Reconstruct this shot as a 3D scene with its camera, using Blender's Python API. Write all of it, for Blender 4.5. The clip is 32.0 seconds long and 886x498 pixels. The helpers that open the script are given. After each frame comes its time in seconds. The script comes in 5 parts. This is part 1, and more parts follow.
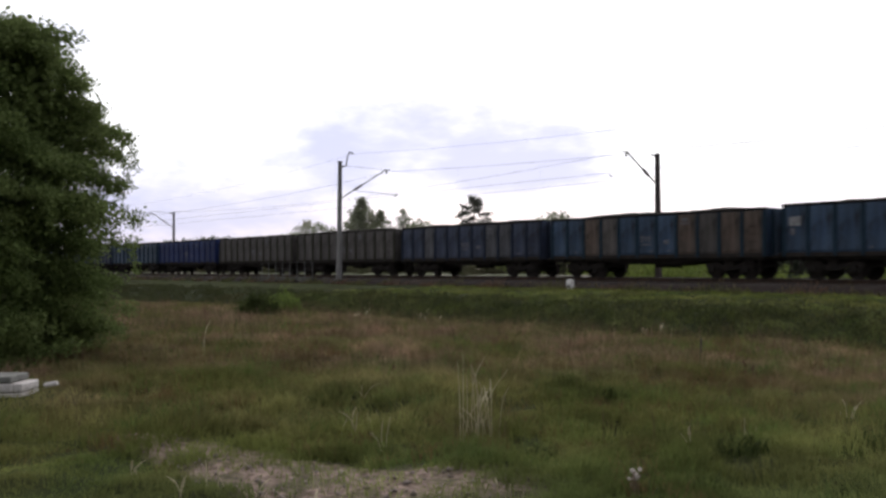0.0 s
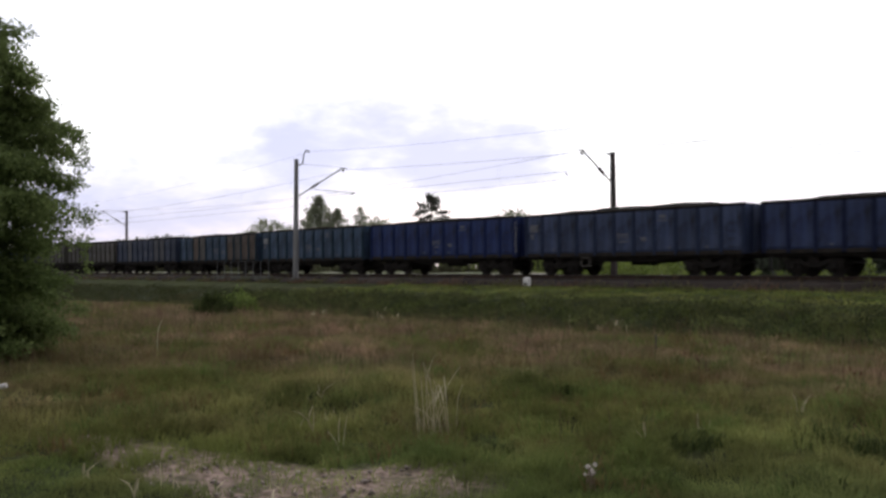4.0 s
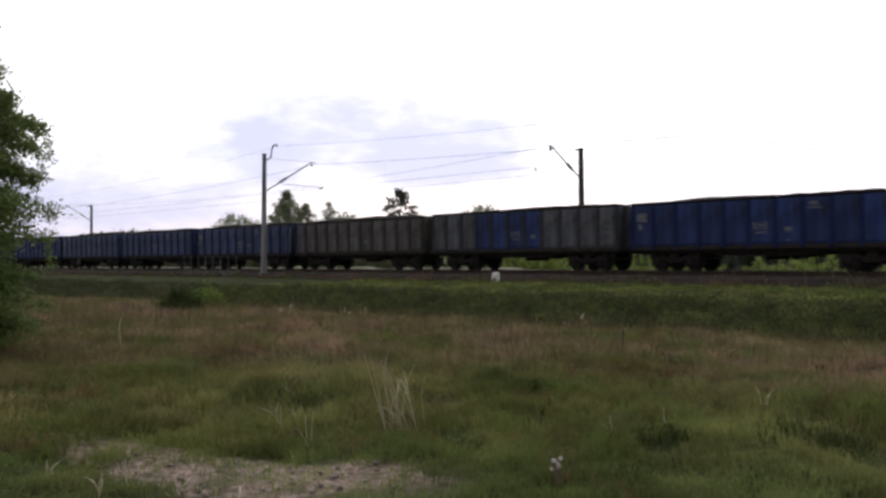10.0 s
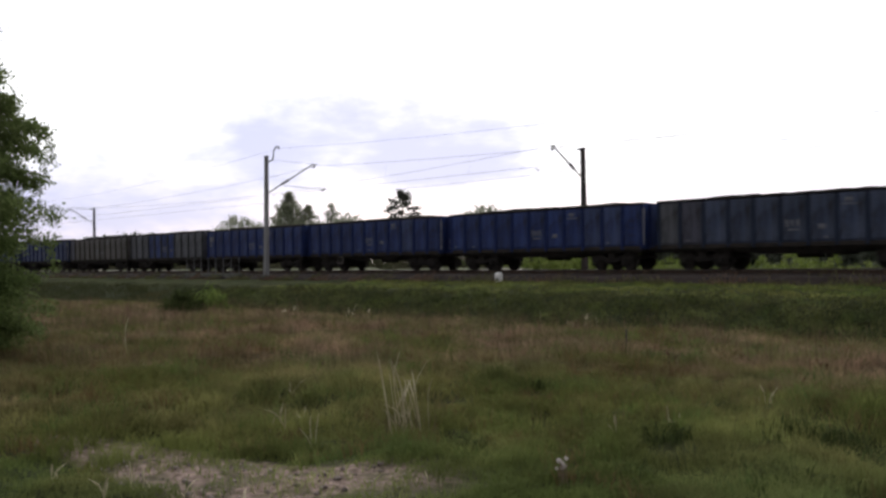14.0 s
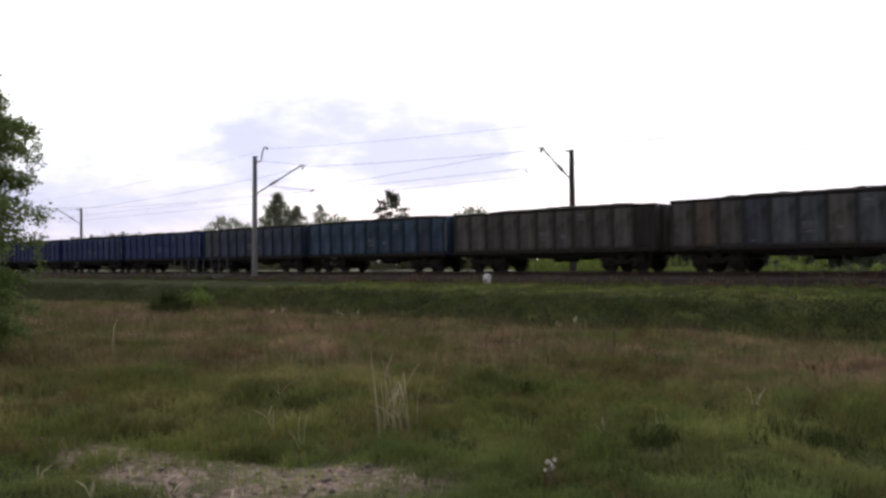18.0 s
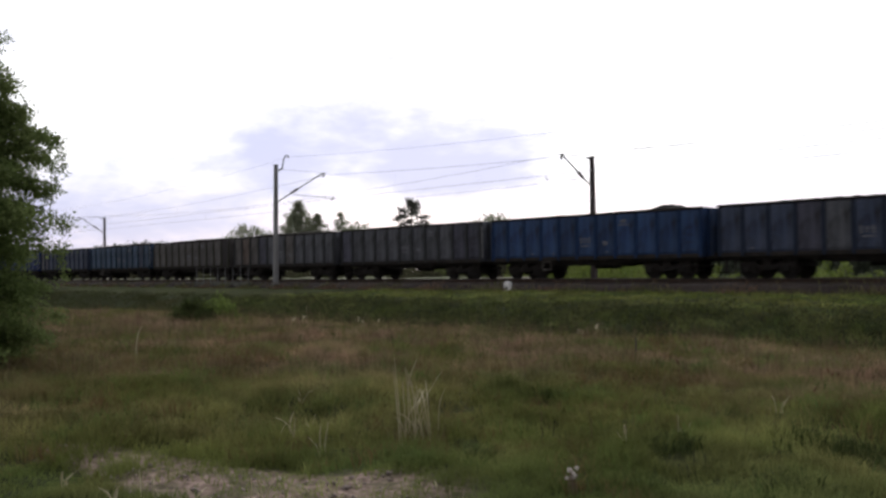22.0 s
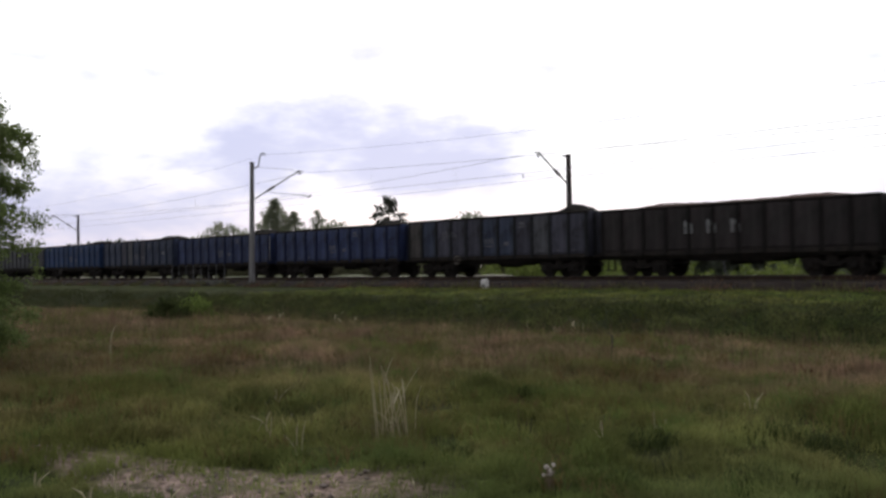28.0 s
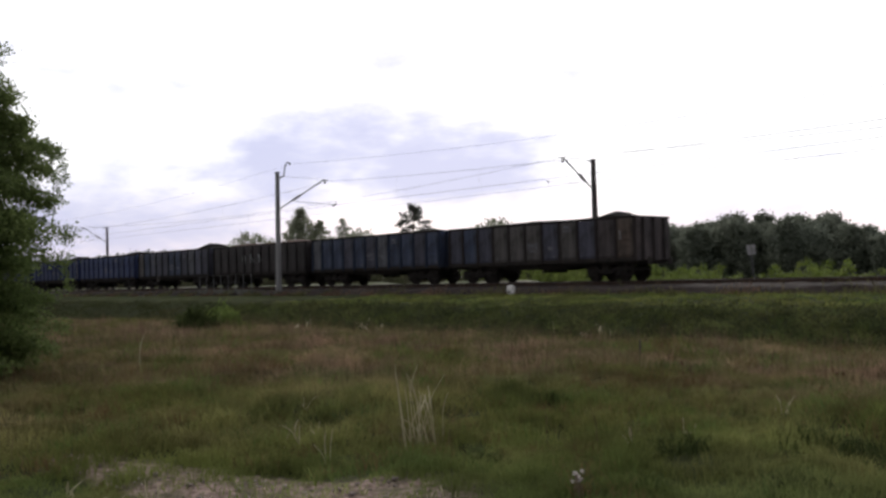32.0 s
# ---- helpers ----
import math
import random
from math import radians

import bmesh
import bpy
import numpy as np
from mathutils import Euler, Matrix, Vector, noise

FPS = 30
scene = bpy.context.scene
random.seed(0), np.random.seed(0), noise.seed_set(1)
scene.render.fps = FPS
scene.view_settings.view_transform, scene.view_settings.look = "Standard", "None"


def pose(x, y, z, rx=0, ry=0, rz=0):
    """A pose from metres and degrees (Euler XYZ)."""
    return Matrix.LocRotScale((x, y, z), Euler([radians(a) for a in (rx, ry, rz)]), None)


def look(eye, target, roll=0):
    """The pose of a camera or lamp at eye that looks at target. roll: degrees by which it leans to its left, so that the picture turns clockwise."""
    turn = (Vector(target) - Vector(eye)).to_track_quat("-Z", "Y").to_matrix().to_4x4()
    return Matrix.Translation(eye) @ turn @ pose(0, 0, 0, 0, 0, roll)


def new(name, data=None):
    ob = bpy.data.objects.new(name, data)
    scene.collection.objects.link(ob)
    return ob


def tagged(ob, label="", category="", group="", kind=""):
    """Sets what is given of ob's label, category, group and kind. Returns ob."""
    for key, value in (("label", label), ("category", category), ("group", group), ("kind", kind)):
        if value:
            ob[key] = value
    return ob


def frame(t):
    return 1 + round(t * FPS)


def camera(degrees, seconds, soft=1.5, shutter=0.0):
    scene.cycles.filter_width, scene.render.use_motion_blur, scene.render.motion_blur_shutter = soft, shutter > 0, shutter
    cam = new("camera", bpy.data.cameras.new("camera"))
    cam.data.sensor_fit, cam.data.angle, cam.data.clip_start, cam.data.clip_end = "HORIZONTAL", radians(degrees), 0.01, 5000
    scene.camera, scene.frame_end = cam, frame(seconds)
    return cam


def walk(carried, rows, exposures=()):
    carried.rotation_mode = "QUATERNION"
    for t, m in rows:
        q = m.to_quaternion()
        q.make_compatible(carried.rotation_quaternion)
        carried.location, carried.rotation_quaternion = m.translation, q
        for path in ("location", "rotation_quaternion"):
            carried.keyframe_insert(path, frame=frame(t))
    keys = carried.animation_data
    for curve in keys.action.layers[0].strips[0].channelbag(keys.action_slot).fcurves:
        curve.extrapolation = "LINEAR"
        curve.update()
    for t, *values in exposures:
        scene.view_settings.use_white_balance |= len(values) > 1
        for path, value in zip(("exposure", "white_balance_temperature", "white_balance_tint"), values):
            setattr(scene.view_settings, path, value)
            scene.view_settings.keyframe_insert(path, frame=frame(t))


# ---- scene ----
cam = camera(52.2, 32.0, soft=2.8, shutter=0.5)
EYE = (0.0, 0.0, 1.6)
# seconds, yaw, pitch, roll: a hand-held camera that pans a little on one spot
PAN = [
    (0, 50.67, 1.31, -0.00),
    (0.5, 50.65, 1.30, 0.21),
    (1, 50.67, 1.19, 0.03),
    (1.5, 50.41, 1.15, -0.00),
    (2, 49.06, 1.21, -0.00),
    (2.5, 48.81, 1.25, -0.13),
    (3, 48.52, 1.27, -0.03),
    (3.5, 48.18, 1.25, 0.15),
    (5.5, 47.74, 1.13, 0.19),
    (6, 47.82, 1.25, 0.00),
    (6.5, 47.64, 1.39, -0.12),
    (7, 47.72, 1.54, -0.11),
    (7.5, 47.65, 1.60, -0.19),
    (8, 47.51, 1.55, -0.16),
    (8.5, 47.17, 1.37, -0.01),
    (9, 46.81, 1.11, 0.14),
    (9.5, 46.35, 0.94, 0.21),
    (10, 46.01, 0.88, 0.19),
    (10.5, 45.84, 0.86, 0.01),
    (11, 45.79, 0.90, -0.01),
    (11.5, 45.84, 0.89, 0.03),
    (12, 45.95, 0.90, -0.02),
    (12.5, 46.13, 0.92, 0.12),
    (13, 46.22, 1.00, 0.33),
    (13.5, 46.14, 0.99, 0.44),
    (14, 46.18, 0.92, 0.61),
    (14.5, 46.20, 0.98, 0.64),
    (15, 45.24, 0.97, 0.22),
    (15.5, 45.20, 0.76, 0.43),
    (17.5, 45.54, 0.84, 0.54),
    (18, 45.46, 1.00, 0.45),
    (18.5, 45.58, 1.13, 0.49),
    (19, 45.78, 1.22, 0.52),
    (19.5, 46.06, 1.21, 0.74),
    (20, 46.42, 1.11, 0.46),
    (20.5, 46.57, 1.07, 0.54),
    (21, 46.64, 1.19, 0.53),
    (21.5, 46.69, 1.34, 0.60),
    (22, 46.75, 1.48, 0.59),
    (22.5, 46.71, 1.60, 0.74),
    (23, 46.44, 1.65, 0.61),
    (23.5, 46.46, 1.59, 0.46),
    (24, 46.37, 1.59, 0.22),
    (24.5, 46.31, 1.56, 0.08),
    (25, 46.25, 1.43, 0.28),
    (25.5, 46.15, 1.27, 0.43),
    (26, 45.62, 1.13, 0.25),
    (26.5, 45.07, 1.01, 0.75),
    (28.5, 45.64, 1.55, 0.69),
    (29, 46.18, 1.65, 0.67),
    (29.5, 46.23, 1.58, 0.94),
    (30, 46.44, 1.59, 1.17),
    (30.5, 46.52, 1.61, 1.14),
    (31, 46.45, 1.64, 1.23),
    (31.5, 46.42, 1.73, 1.44),
    (32, 46.93, 1.79, 1.41),
]
walk(cam, [(t, pose(*EYE, 90 + pitch, roll, yaw)) for t, yaw, pitch, roll in PAN], [(0, 0.10), (20, 0.10), (25, -0.06), (32, -0.06)])

# plan: x runs along the railway, y away from the camera, z = 0 at the camera's feet
RAIL_Z = 1.17           # top of the rails
TRACK_Y = 38.38         # near track, on which the train runs
FAR_Y = 42.4            # second track
SPEED = 10.20           # train, metres a second
PITCH_L = 14.04         # wagon length over buffers
FIRST_X = -7.76         # coupling number 0 at the clip's start

# ---- world, sun ----
SUN_DIR = Vector((-0.62, 0.60, 0.50)).normalized()


def make_world():
    w = bpy.data.worlds.new("overcast_sky")
    scene.world = w
    w.use_nodes = True
    nt = w.node_tree
    nt.nodes.clear()
    N, K = nt.nodes.new, nt.links.new
    out, bg = N("ShaderNodeOutputWorld"), N("ShaderNodeBackground")
    sky = N("ShaderNodeTexSky")
    sky.sky_type, sky.sun_disc = "NISHITA", False
    sky.sun_elevation = math.asin(SUN_DIR.z)
    sky.sun_rotation = math.atan2(SUN_DIR.x, SUN_DIR.y)
    tc = N("ShaderNodeTexCoord")

    def maths(op, a, b=None, clamp=False):
        n = N("ShaderNodeMath")
        n.operation, n.use_clamp = op, clamp
        for k, v in enumerate((a, b)):
            if v is None:
                continue
            if isinstance(v, (int, float)):
                n.inputs[k].default_value = v
            else:
                K(v, n.inputs[k])
        return n.outputs[0]

    def remap(v, a, b, c, d):
        n = N("ShaderNodeMapRange")
        n.interpolation_type = "SMOOTHSTEP"
        K(v, n.inputs[0])
        for k, x in enumerate((a, b, c, d)):
            n.inputs[k + 1].default_value = x
        return n.outputs[0]

    def towards(d):
        n = N("ShaderNodeVectorMath")
        n.operation = "DOT_PRODUCT"
        K(tc.outputs["Generated"], n.inputs[0])
        n.inputs[1].default_value = Vector(d).normalized()
        return n.outputs["Value"]

    # glow of the veiled sun through the cloud cover
    glow = remap(towards(SUN_DIR), 0.05, 0.92, 0.0, 1.0)
    level = maths("ADD", maths("MULTIPLY", glow, CLOUD_SUN), CLOUD_BASE)
    # flat cloud banks low over the horizon
    mp = N("ShaderNodeMapping")
    mp.inputs["Scale"].default_value = (1.0, 1.0, 2.9)
    mp.inputs["Location"].default_value = (0.35, 0.1, 0.0)
    K(tc.outputs["Generated"], mp.inputs[0])
    noise1 = N("ShaderNodeTexNoise")
    noise1.inputs["Scale"].default_value, noise1.inputs["Detail"].default_value = 9.0, 7.0
    noise1.inputs["Roughness"].default_value = 0.58
    K(mp.outputs[0], noise1.inputs["Vector"])
    sep = N("ShaderNodeSeparateXYZ")
    K(tc.outputs["Generated"], sep.inputs[0])
    low = remap(sep.outputs["Z"], 0.34, 0.20, 0.0, 1.0)
    # a broad bank of cloud over the railway, with lobes and bright gaps: direction, height scale, inner and outer reach, weight
    warp = N("ShaderNodeTexNoise")
    warp.inputs["Scale"].default_value, warp.inputs["Detail"].default_value = 13.0, 9.0
    K(tc.outputs["Generated"], warp.inputs["Vector"])
    bend = N("ShaderNodeVectorMath")
    bend.operation = "MULTIPLY_ADD"
    K(warp.outputs["Color"], bend.inputs[0])
    bend.inputs[1].default_value = (0.10, 0.10, 0.034)
    K(tc.outputs["Generated"], bend.inputs[2])

    def blob(d, tall, r0, r1, top):
        n = N("ShaderNodeVectorMath")
        n.operation = "MULTIPLY"
        K(bend.outputs[0], n.inputs[0])
        n.inputs[1].default_value = (1.0, 1.0, tall)
        q = N("ShaderNodeVectorMath")
        q.operation = "DISTANCE"
        K(n.outputs[0], q.inputs[0])
        q.inputs[1].default_value = (d[0] + 0.05, d[1] + 0.05, (d[2] + 0.017) * tall)
        return remap(q.outputs["Value"], r0, r1, top, 0.0)

    bank = -0.25
    for one in (((-0.735, 0.665, 0.134), 3.8, 0.04, 0.21, 0.60),
                ((-0.780, 0.601, 0.174), 1.5, 0, 0.065, 0.34),
                ((-0.833, 0.536, 0.136), 1.8, 0, 0.10, 0.46),
                ((-0.886, 0.457, 0.078), 3.2, 0.03, 0.25, 0.36),
                ((-0.946, 0.321, 0.050), 3.4, 0.03, 0.26, 0.26),
                ((-0.697, 0.711, 0.096), 4.2, 0.01, 0.17, 0.32),
                ((-0.737, 0.632, 0.238), 2.2, 0, 0.06, 0.36),
                ((-0.611, 0.767, 0.195), 0.8, 0, 0.07, 0.18),
                ((-0.805, 0.580, 0.121), 1.5, 0, 0.03, -0.2)):
        bank = maths("ADD", blob(*one), bank)
    dens = maths("ADD", maths("ADD", maths("MULTIPLY", noise1.outputs["Fac"], 1.30), -0.04), bank)
    shade = maths("MULTIPLY", remap(dens, 0.18, 0.98, 0.0, 1.0), low)
    mix = N("ShaderNodeMix")
    mix.data_type = "RGBA"
    K(shade, mix.inputs["Factor"])
    rosy = N("ShaderNodeMix")    # thin cloud near the horizon is faintly rosy
    rosy.data_type = "RGBA"
    K(remap(sep.outputs["Z"], 0.13, 0.03, 0.0, 1.0), rosy.inputs["Factor"])
    rosy.inputs["A"].default_value, rosy.inputs["B"].default_value = (1.0, 0.985, 1.0, 1), (0.90, 0.80, 0.845, 1)
    K(rosy.outputs["Result"], mix.inputs["A"])
    mix.inputs["B"].default_value = (0.44, 0.455, 0.66, 1)
    sc = N("ShaderNodeVectorMath")
    sc.operation = "SCALE"
    K(mix.outputs["Result"], sc.inputs[0])
    K(level, sc.inputs["Scale"])
    sks = N("ShaderNodeVectorMath")
    sks.operation = "SCALE"
    K(sky.outputs[0], sks.inputs[0])
    sks.inputs["Scale"].default_value = 0.015
    add = N("ShaderNodeVectorMath")
    add.operation = "ADD"
    K(sc.outputs[0], add.inputs[0])
    K(sks.outputs[0], add.inputs[1])
    K(add.outputs[0], bg.inputs[0])
    bg.inputs[1].default_value = 1.0
    K(bg.outputs[0], out.inputs[0])


CLOUD_BASE, CLOUD_SUN = 0.42, 0.78
make_world()
sun = new("sun", bpy.data.lights.new("sun", "SUN"))
sun.data.energy, sun.data.angle, sun.data.color = 0.7, radians(18), (1.0, 0.95, 0.88)
sun.matrix_world = look(tuple(SUN_DIR * 100), (0, 0, 0))


# ---- materials ----
def material(name, a, b, scale=4.0, rough=0.8, metal=0.0, bump=0.3, fine=40.0, space="Object", c=None, c_scale=0.6, c_range=(0.5, 0.65),
             vary=0.0, island=0.0, translucent=0.0, stretch=(1, 1, 1), spec=0.3, streak=0.0):
    """A surface with large patches (a to b), fine grain, an optional third colour c in larger spots, and bump."""
    m = bpy.data.materials.new(name)
    m.use_nodes = True
    nt = m.node_tree
    N, K = nt.nodes.new, nt.links.new
    bs = nt.nodes["Principled BSDF"]
    bs.inputs["Roughness"].default_value, bs.inputs["Metallic"].default_value = rough, metal
    bs.inputs["Specular IOR Level"].default_value = spec
    tc = N("ShaderNodeTexCoord")
    geo = N("ShaderNodeNewGeometry")
    mp = N("ShaderNodeMapping")
    mp.inputs["Scale"].default_value = stretch
    K(geo.outputs["Position"] if space == "World" else tc.outputs["Object"], mp.inputs[0])

    def nz(s, detail=5.0):
        n = N("ShaderNodeTexNoise")
        n.inputs["Scale"].default_value, n.inputs["Detail"].default_value = s, detail
        K(mp.outputs[0], n.inputs["Vector"])
        return n.outputs["Fac"]

    def ramp(v, lo, hi):
        n = N("ShaderNodeMapRange")
        n.interpolation_type = "SMOOTHSTEP"
        K(v, n.inputs[0])
        n.inputs[1].default_value, n.inputs[2].default_value = lo, hi
        return n.outputs[0]

    def mix(f, x, y, mode="MIX"):
        n = N("ShaderNodeMix")
        n.data_type, n.blend_type = "RGBA", mode
        for s, v in (("Factor", f), ("A", x), ("B", y)):
            if isinstance(v, (int, float)):
                n.inputs[s].default_value = v
            elif isinstance(v, tuple):
                n.inputs[s].default_value = (*v, 1)
            else:
                K(v, n.inputs[s])
        return n.outputs["Result"]

    col = mix(ramp(nz(scale), 0.35, 0.65), a, b)
    if c:
        col = mix(ramp(nz(c_scale, 6.0), *c_range), col, c)
    if streak:
        run = N("ShaderNodeMapping")
        run.inputs["Scale"].default_value = (6.0, 6.0, 0.30)
        K(tc.outputs["Object"], run.inputs[0])
        n = N("ShaderNodeTexNoise")
        n.inputs["Scale"].default_value, n.inputs["Detail"].default_value = 1.0, 6.0
        n.inputs["Roughness"].default_value = 0.65
        K(run.outputs[0], n.inputs["Vector"])
        col = mix(streak, col, mix(ramp(n.outputs["Fac"], 0.32, 0.68), (0.25, 0.24, 0.24), (1.35, 1.32, 1.28)), "MULTIPLY")
    grain = nz(fine, 3.0)
    col = mix(0.35, col, mix(ramp(grain, 0.3, 0.7), (0.35, 0.35, 0.35), (1.0, 1.0, 1.0)), "MULTIPLY")
    for amount, src in ((vary, "obj"), (island, "isl")):
        if amount:
            if src == "obj":
                rnd = N("ShaderNodeObjectInfo").outputs["Random"]
            else:
                rnd = geo.outputs["Random Per Island"]
            n = N("ShaderNodeMapRange")
            K(rnd, n.inputs[0])
            n.inputs[3].default_value, n.inputs[4].default_value = 1 - amount, 1 + amount
            v = N("ShaderNodeVectorMath")
            v.operation = "SCALE"
            K(col, v.inputs[0])
            K(n.outputs[0], v.inputs["Scale"])
            col = v.outputs[0]
    K(col, bs.inputs["Base Color"])
    if bump:
        bp = N("ShaderNodeBump")
        bp.inputs["Strength"].default_value, bp.inputs["Distance"].default_value = bump, 0.02
        K(grain, bp.inputs["Height"])
        K(bp.outputs[0], bs.inputs["Normal"])
    if translucent:
        tr = N("ShaderNodeBsdfTranslucent")
        K(col, tr.inputs[0])
        ms = N("ShaderNodeMixShader")
        ms.inputs[0].default_value = translucent
        K(bs.outputs[0], ms.inputs[1])
        K(tr.outputs[0], ms.inputs[2])
        K(ms.outputs[0], nt.nodes["Material Output"].inputs[0])
    return m


def meadow(name, green, lush, dry, fine=9.0, bump=0.5, island=0.0, translucent=0.0, path=True):
    """Meadow colours by place: green near by, reddish dry grass further out, green darkened as shade on the bank, a
    stony path.
    """
    m = material(name, green, lush, 0.5, 0.92, 0, bump, fine, "World", (green[0] * 0.84, green[1] * 0.94, green[2] * 1.0), 0.7, (0.45, 0.70), island=island, translucent=translucent, spec=0.03)
    nt = m.node_tree
    N, K = nt.nodes.new, nt.links.new
    bs = nt.nodes["Principled BSDF"]
    old = bs.inputs["Base Color"].links[0].from_socket
    geo = N("ShaderNodeNewGeometry")
    flat = N("ShaderNodeVectorMath")
    flat.operation = "MULTIPLY"
    flat.inputs[1].default_value = (1, 1, 0)
    K(geo.outputs["Position"], flat.inputs[0])
    length = N("ShaderNodeVectorMath")
    length.operation = "LENGTH"
    K(flat.outputs[0], length.inputs[0])
    sep = N("ShaderNodeSeparateXYZ")
    K(geo.outputs["Position"], sep.inputs[0])

    def noise_at(scale):
        n = N("ShaderNodeTexNoise")
        n.inputs["Scale"].default_value, n.inputs["Detail"].default_value = scale, 5.0
        K(flat.outputs[0], n.inputs["Vector"])
        return n.outputs["Fac"]

    def step(v, a, b):
        n = N("ShaderNodeMapRange")
        n.interpolation_type = "SMOOTHSTEP"
        K(v, n.inputs[0])
        n.inputs[1].default_value, n.inputs[2].default_value = a, b
        return n.outputs[0]

    def op(kind, a, b):
        n = N("ShaderNodeMath")
        n.operation = kind
        for s, v in zip(n.inputs, (a, b)):
            if isinstance(v, (int, float)):
                s.default_value = v
            else:
                K(v, s)
        return n.outputs[0]

    def blend(f, a, b):
        n = N("ShaderNodeMix")
        n.data_type = "RGBA"
        K(f, n.inputs["Factor"])
        for s, v in (("A", a), ("B", b)):
            if isinstance(v, tuple):
                n.inputs[s].default_value = (*v, 1)
            else:
                K(v, n.inputs[s])
        return n.outputs["Result"]

    wob = noise_at(0.16)
    ring = op("ADD", length.outputs["Value"], op("MULTIPLY", wob, 14.0))
    f = op("MULTIPLY", step(ring, 17.0, 23.0), step(sep.outputs["Y"], 23.2, 20.8))
    f = op("MULTIPLY", op("MULTIPLY", f, step(noise_at(0.45), 0.34, 0.60)), 0.85)
    spots = op("MULTIPLY", step(noise_at(0.33), 0.54, 0.64), step(sep.outputs["Y"], 23.2, 20.8))
    spots = op("MULTIPLY", spots, step(length.outputs["Value"], 8.0, 13.0))
    f = op("MAXIMUM", f, op("MULTIPLY", spots, 0.6))
    n = N("ShaderNodeVectorMath")
    n.operation = "MULTIPLY"
    K(old, n.inputs[0])
    n.inputs[1].default_value = (dry[0] / green[0], dry[1] / green[1], dry[2] / green[2])
    col = blend(f, old, n.outputs[0])
    # random lighter and darker patches of three sizes
    for size, lo, hi in ((1.1, 0.70, 1.24), (0.45, 0.66, 1.26), (0.16, 0.84, 1.12)):
        mr = N("ShaderNodeMapRange")
        K(noise_at(size), mr.inputs[0])
        for k, v in enumerate((0.34, 0.66, lo, hi)):
            mr.inputs[k + 1].default_value = v
        sc = N("ShaderNodeVectorMath")
        sc.operation = "SCALE"
        K(col, sc.inputs[0])
        K(mr.outputs[0], sc.inputs["Scale"])
        col = sc.outputs[0]
    # darker, greener tints close by and on the face of the bank
    def tint(mask, rgb):
        n = N("ShaderNodeVectorMath")
        n.operation = "MULTIPLY"
        K(col, n.inputs[0])
        n.inputs[1].default_value = rgb
        return blend(mask, col, n.outputs[0])

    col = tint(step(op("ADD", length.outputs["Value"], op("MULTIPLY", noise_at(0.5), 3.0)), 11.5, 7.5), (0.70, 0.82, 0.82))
    # the shade of the bank's face is put into the colour here
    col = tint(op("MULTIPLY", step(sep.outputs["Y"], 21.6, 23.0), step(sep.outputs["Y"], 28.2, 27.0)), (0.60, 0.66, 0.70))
    # the short grass on the shoulder beside the ballast is lighter
    lit = N("ShaderNodeVectorMath")
    lit.operation = "MULTIPLY"
    K(col, lit.inputs[0])
    lit.inputs[1].default_value = (0.86, 0.93, 0.84)
    col = blend(step(op("ADD", sep.outputs["Y"], op("MULTIPLY", wob, 2.0)), 28.0, 29.0), col, lit.outputs[0])
    if path:
        edge = op("ABSOLUTE", op("SUBTRACT", op("SUBTRACT", sep.outputs["Y"], 5.24), op("MULTIPLY", sep.outputs["X"], 0.235)), 0.0)
        edge = op("ADD", edge, op("MULTIPLY", noise_at(1.6), 0.8))
        grow = N("ShaderNodeMapRange")
        K(sep.outputs["X"], grow.inputs[0])
        for k, v in enumerate((-9.1, -5.2, 0.12, 0.98)):
            grow.inputs[k + 1].default_value = v
        edge = op("SUBTRACT", edge, grow.outputs[0])
        p = op("MULTIPLY", op("MULTIPLY", step(edge, 0.55, 0.22), op("ADD", 0.45, op("MULTIPLY", step(noise_at(2.6), 0.40, 0.52), 0.55))), step(op("ADD", sep.outputs["X"], op("MULTIPLY", noise_at(0.8), 1.6)), -8.9, -7.7))
        p = op("MULTIPLY", p, step(op("ADD", sep.outputs["X"], op("MULTIPLY", noise_at(1.1), 0.8)), -4.0, -4.9))
        soil = N("ShaderNodeTexNoise")
        soil.inputs["Scale"].default_value, soil.inputs["Detail"].default_value = 13.0, 9.0
        K(flat.outputs[0], soil.inputs["Vector"])
        earth = blend(step(soil.outputs["Fac"], 0.35, 0.65), (0.120, 0.088, 0.072), (0.315, 0.238, 0.204))
        col = blend(p, col, earth)
    for l in list(old.links):
        if l.to_node.bl_idname in ("ShaderNodeBsdfPrincipled", "ShaderNodeBsdfTranslucent"):
            K(col, l.to_socket)
    return m


def paint(name, a, b, dirt=(0.014, 0.013, 0.012), rust=(0.10, 0.045, 0.025), worn=0.5):
    """Old wagon paint: faded patches, vertical dirt runs, coal dust, some rust."""
    return material(name, a, b, scale=1.3, rough=0.62, bump=0.15, fine=26.0, c=dirt, c_scale=1.9, c_range=(0.52 - 0.06 * worn, 0.80 - 0.1 * worn),
                    vary=0.20, stretch=(1.0, 1.0, 0.5), spec=0.25, streak=0.62)


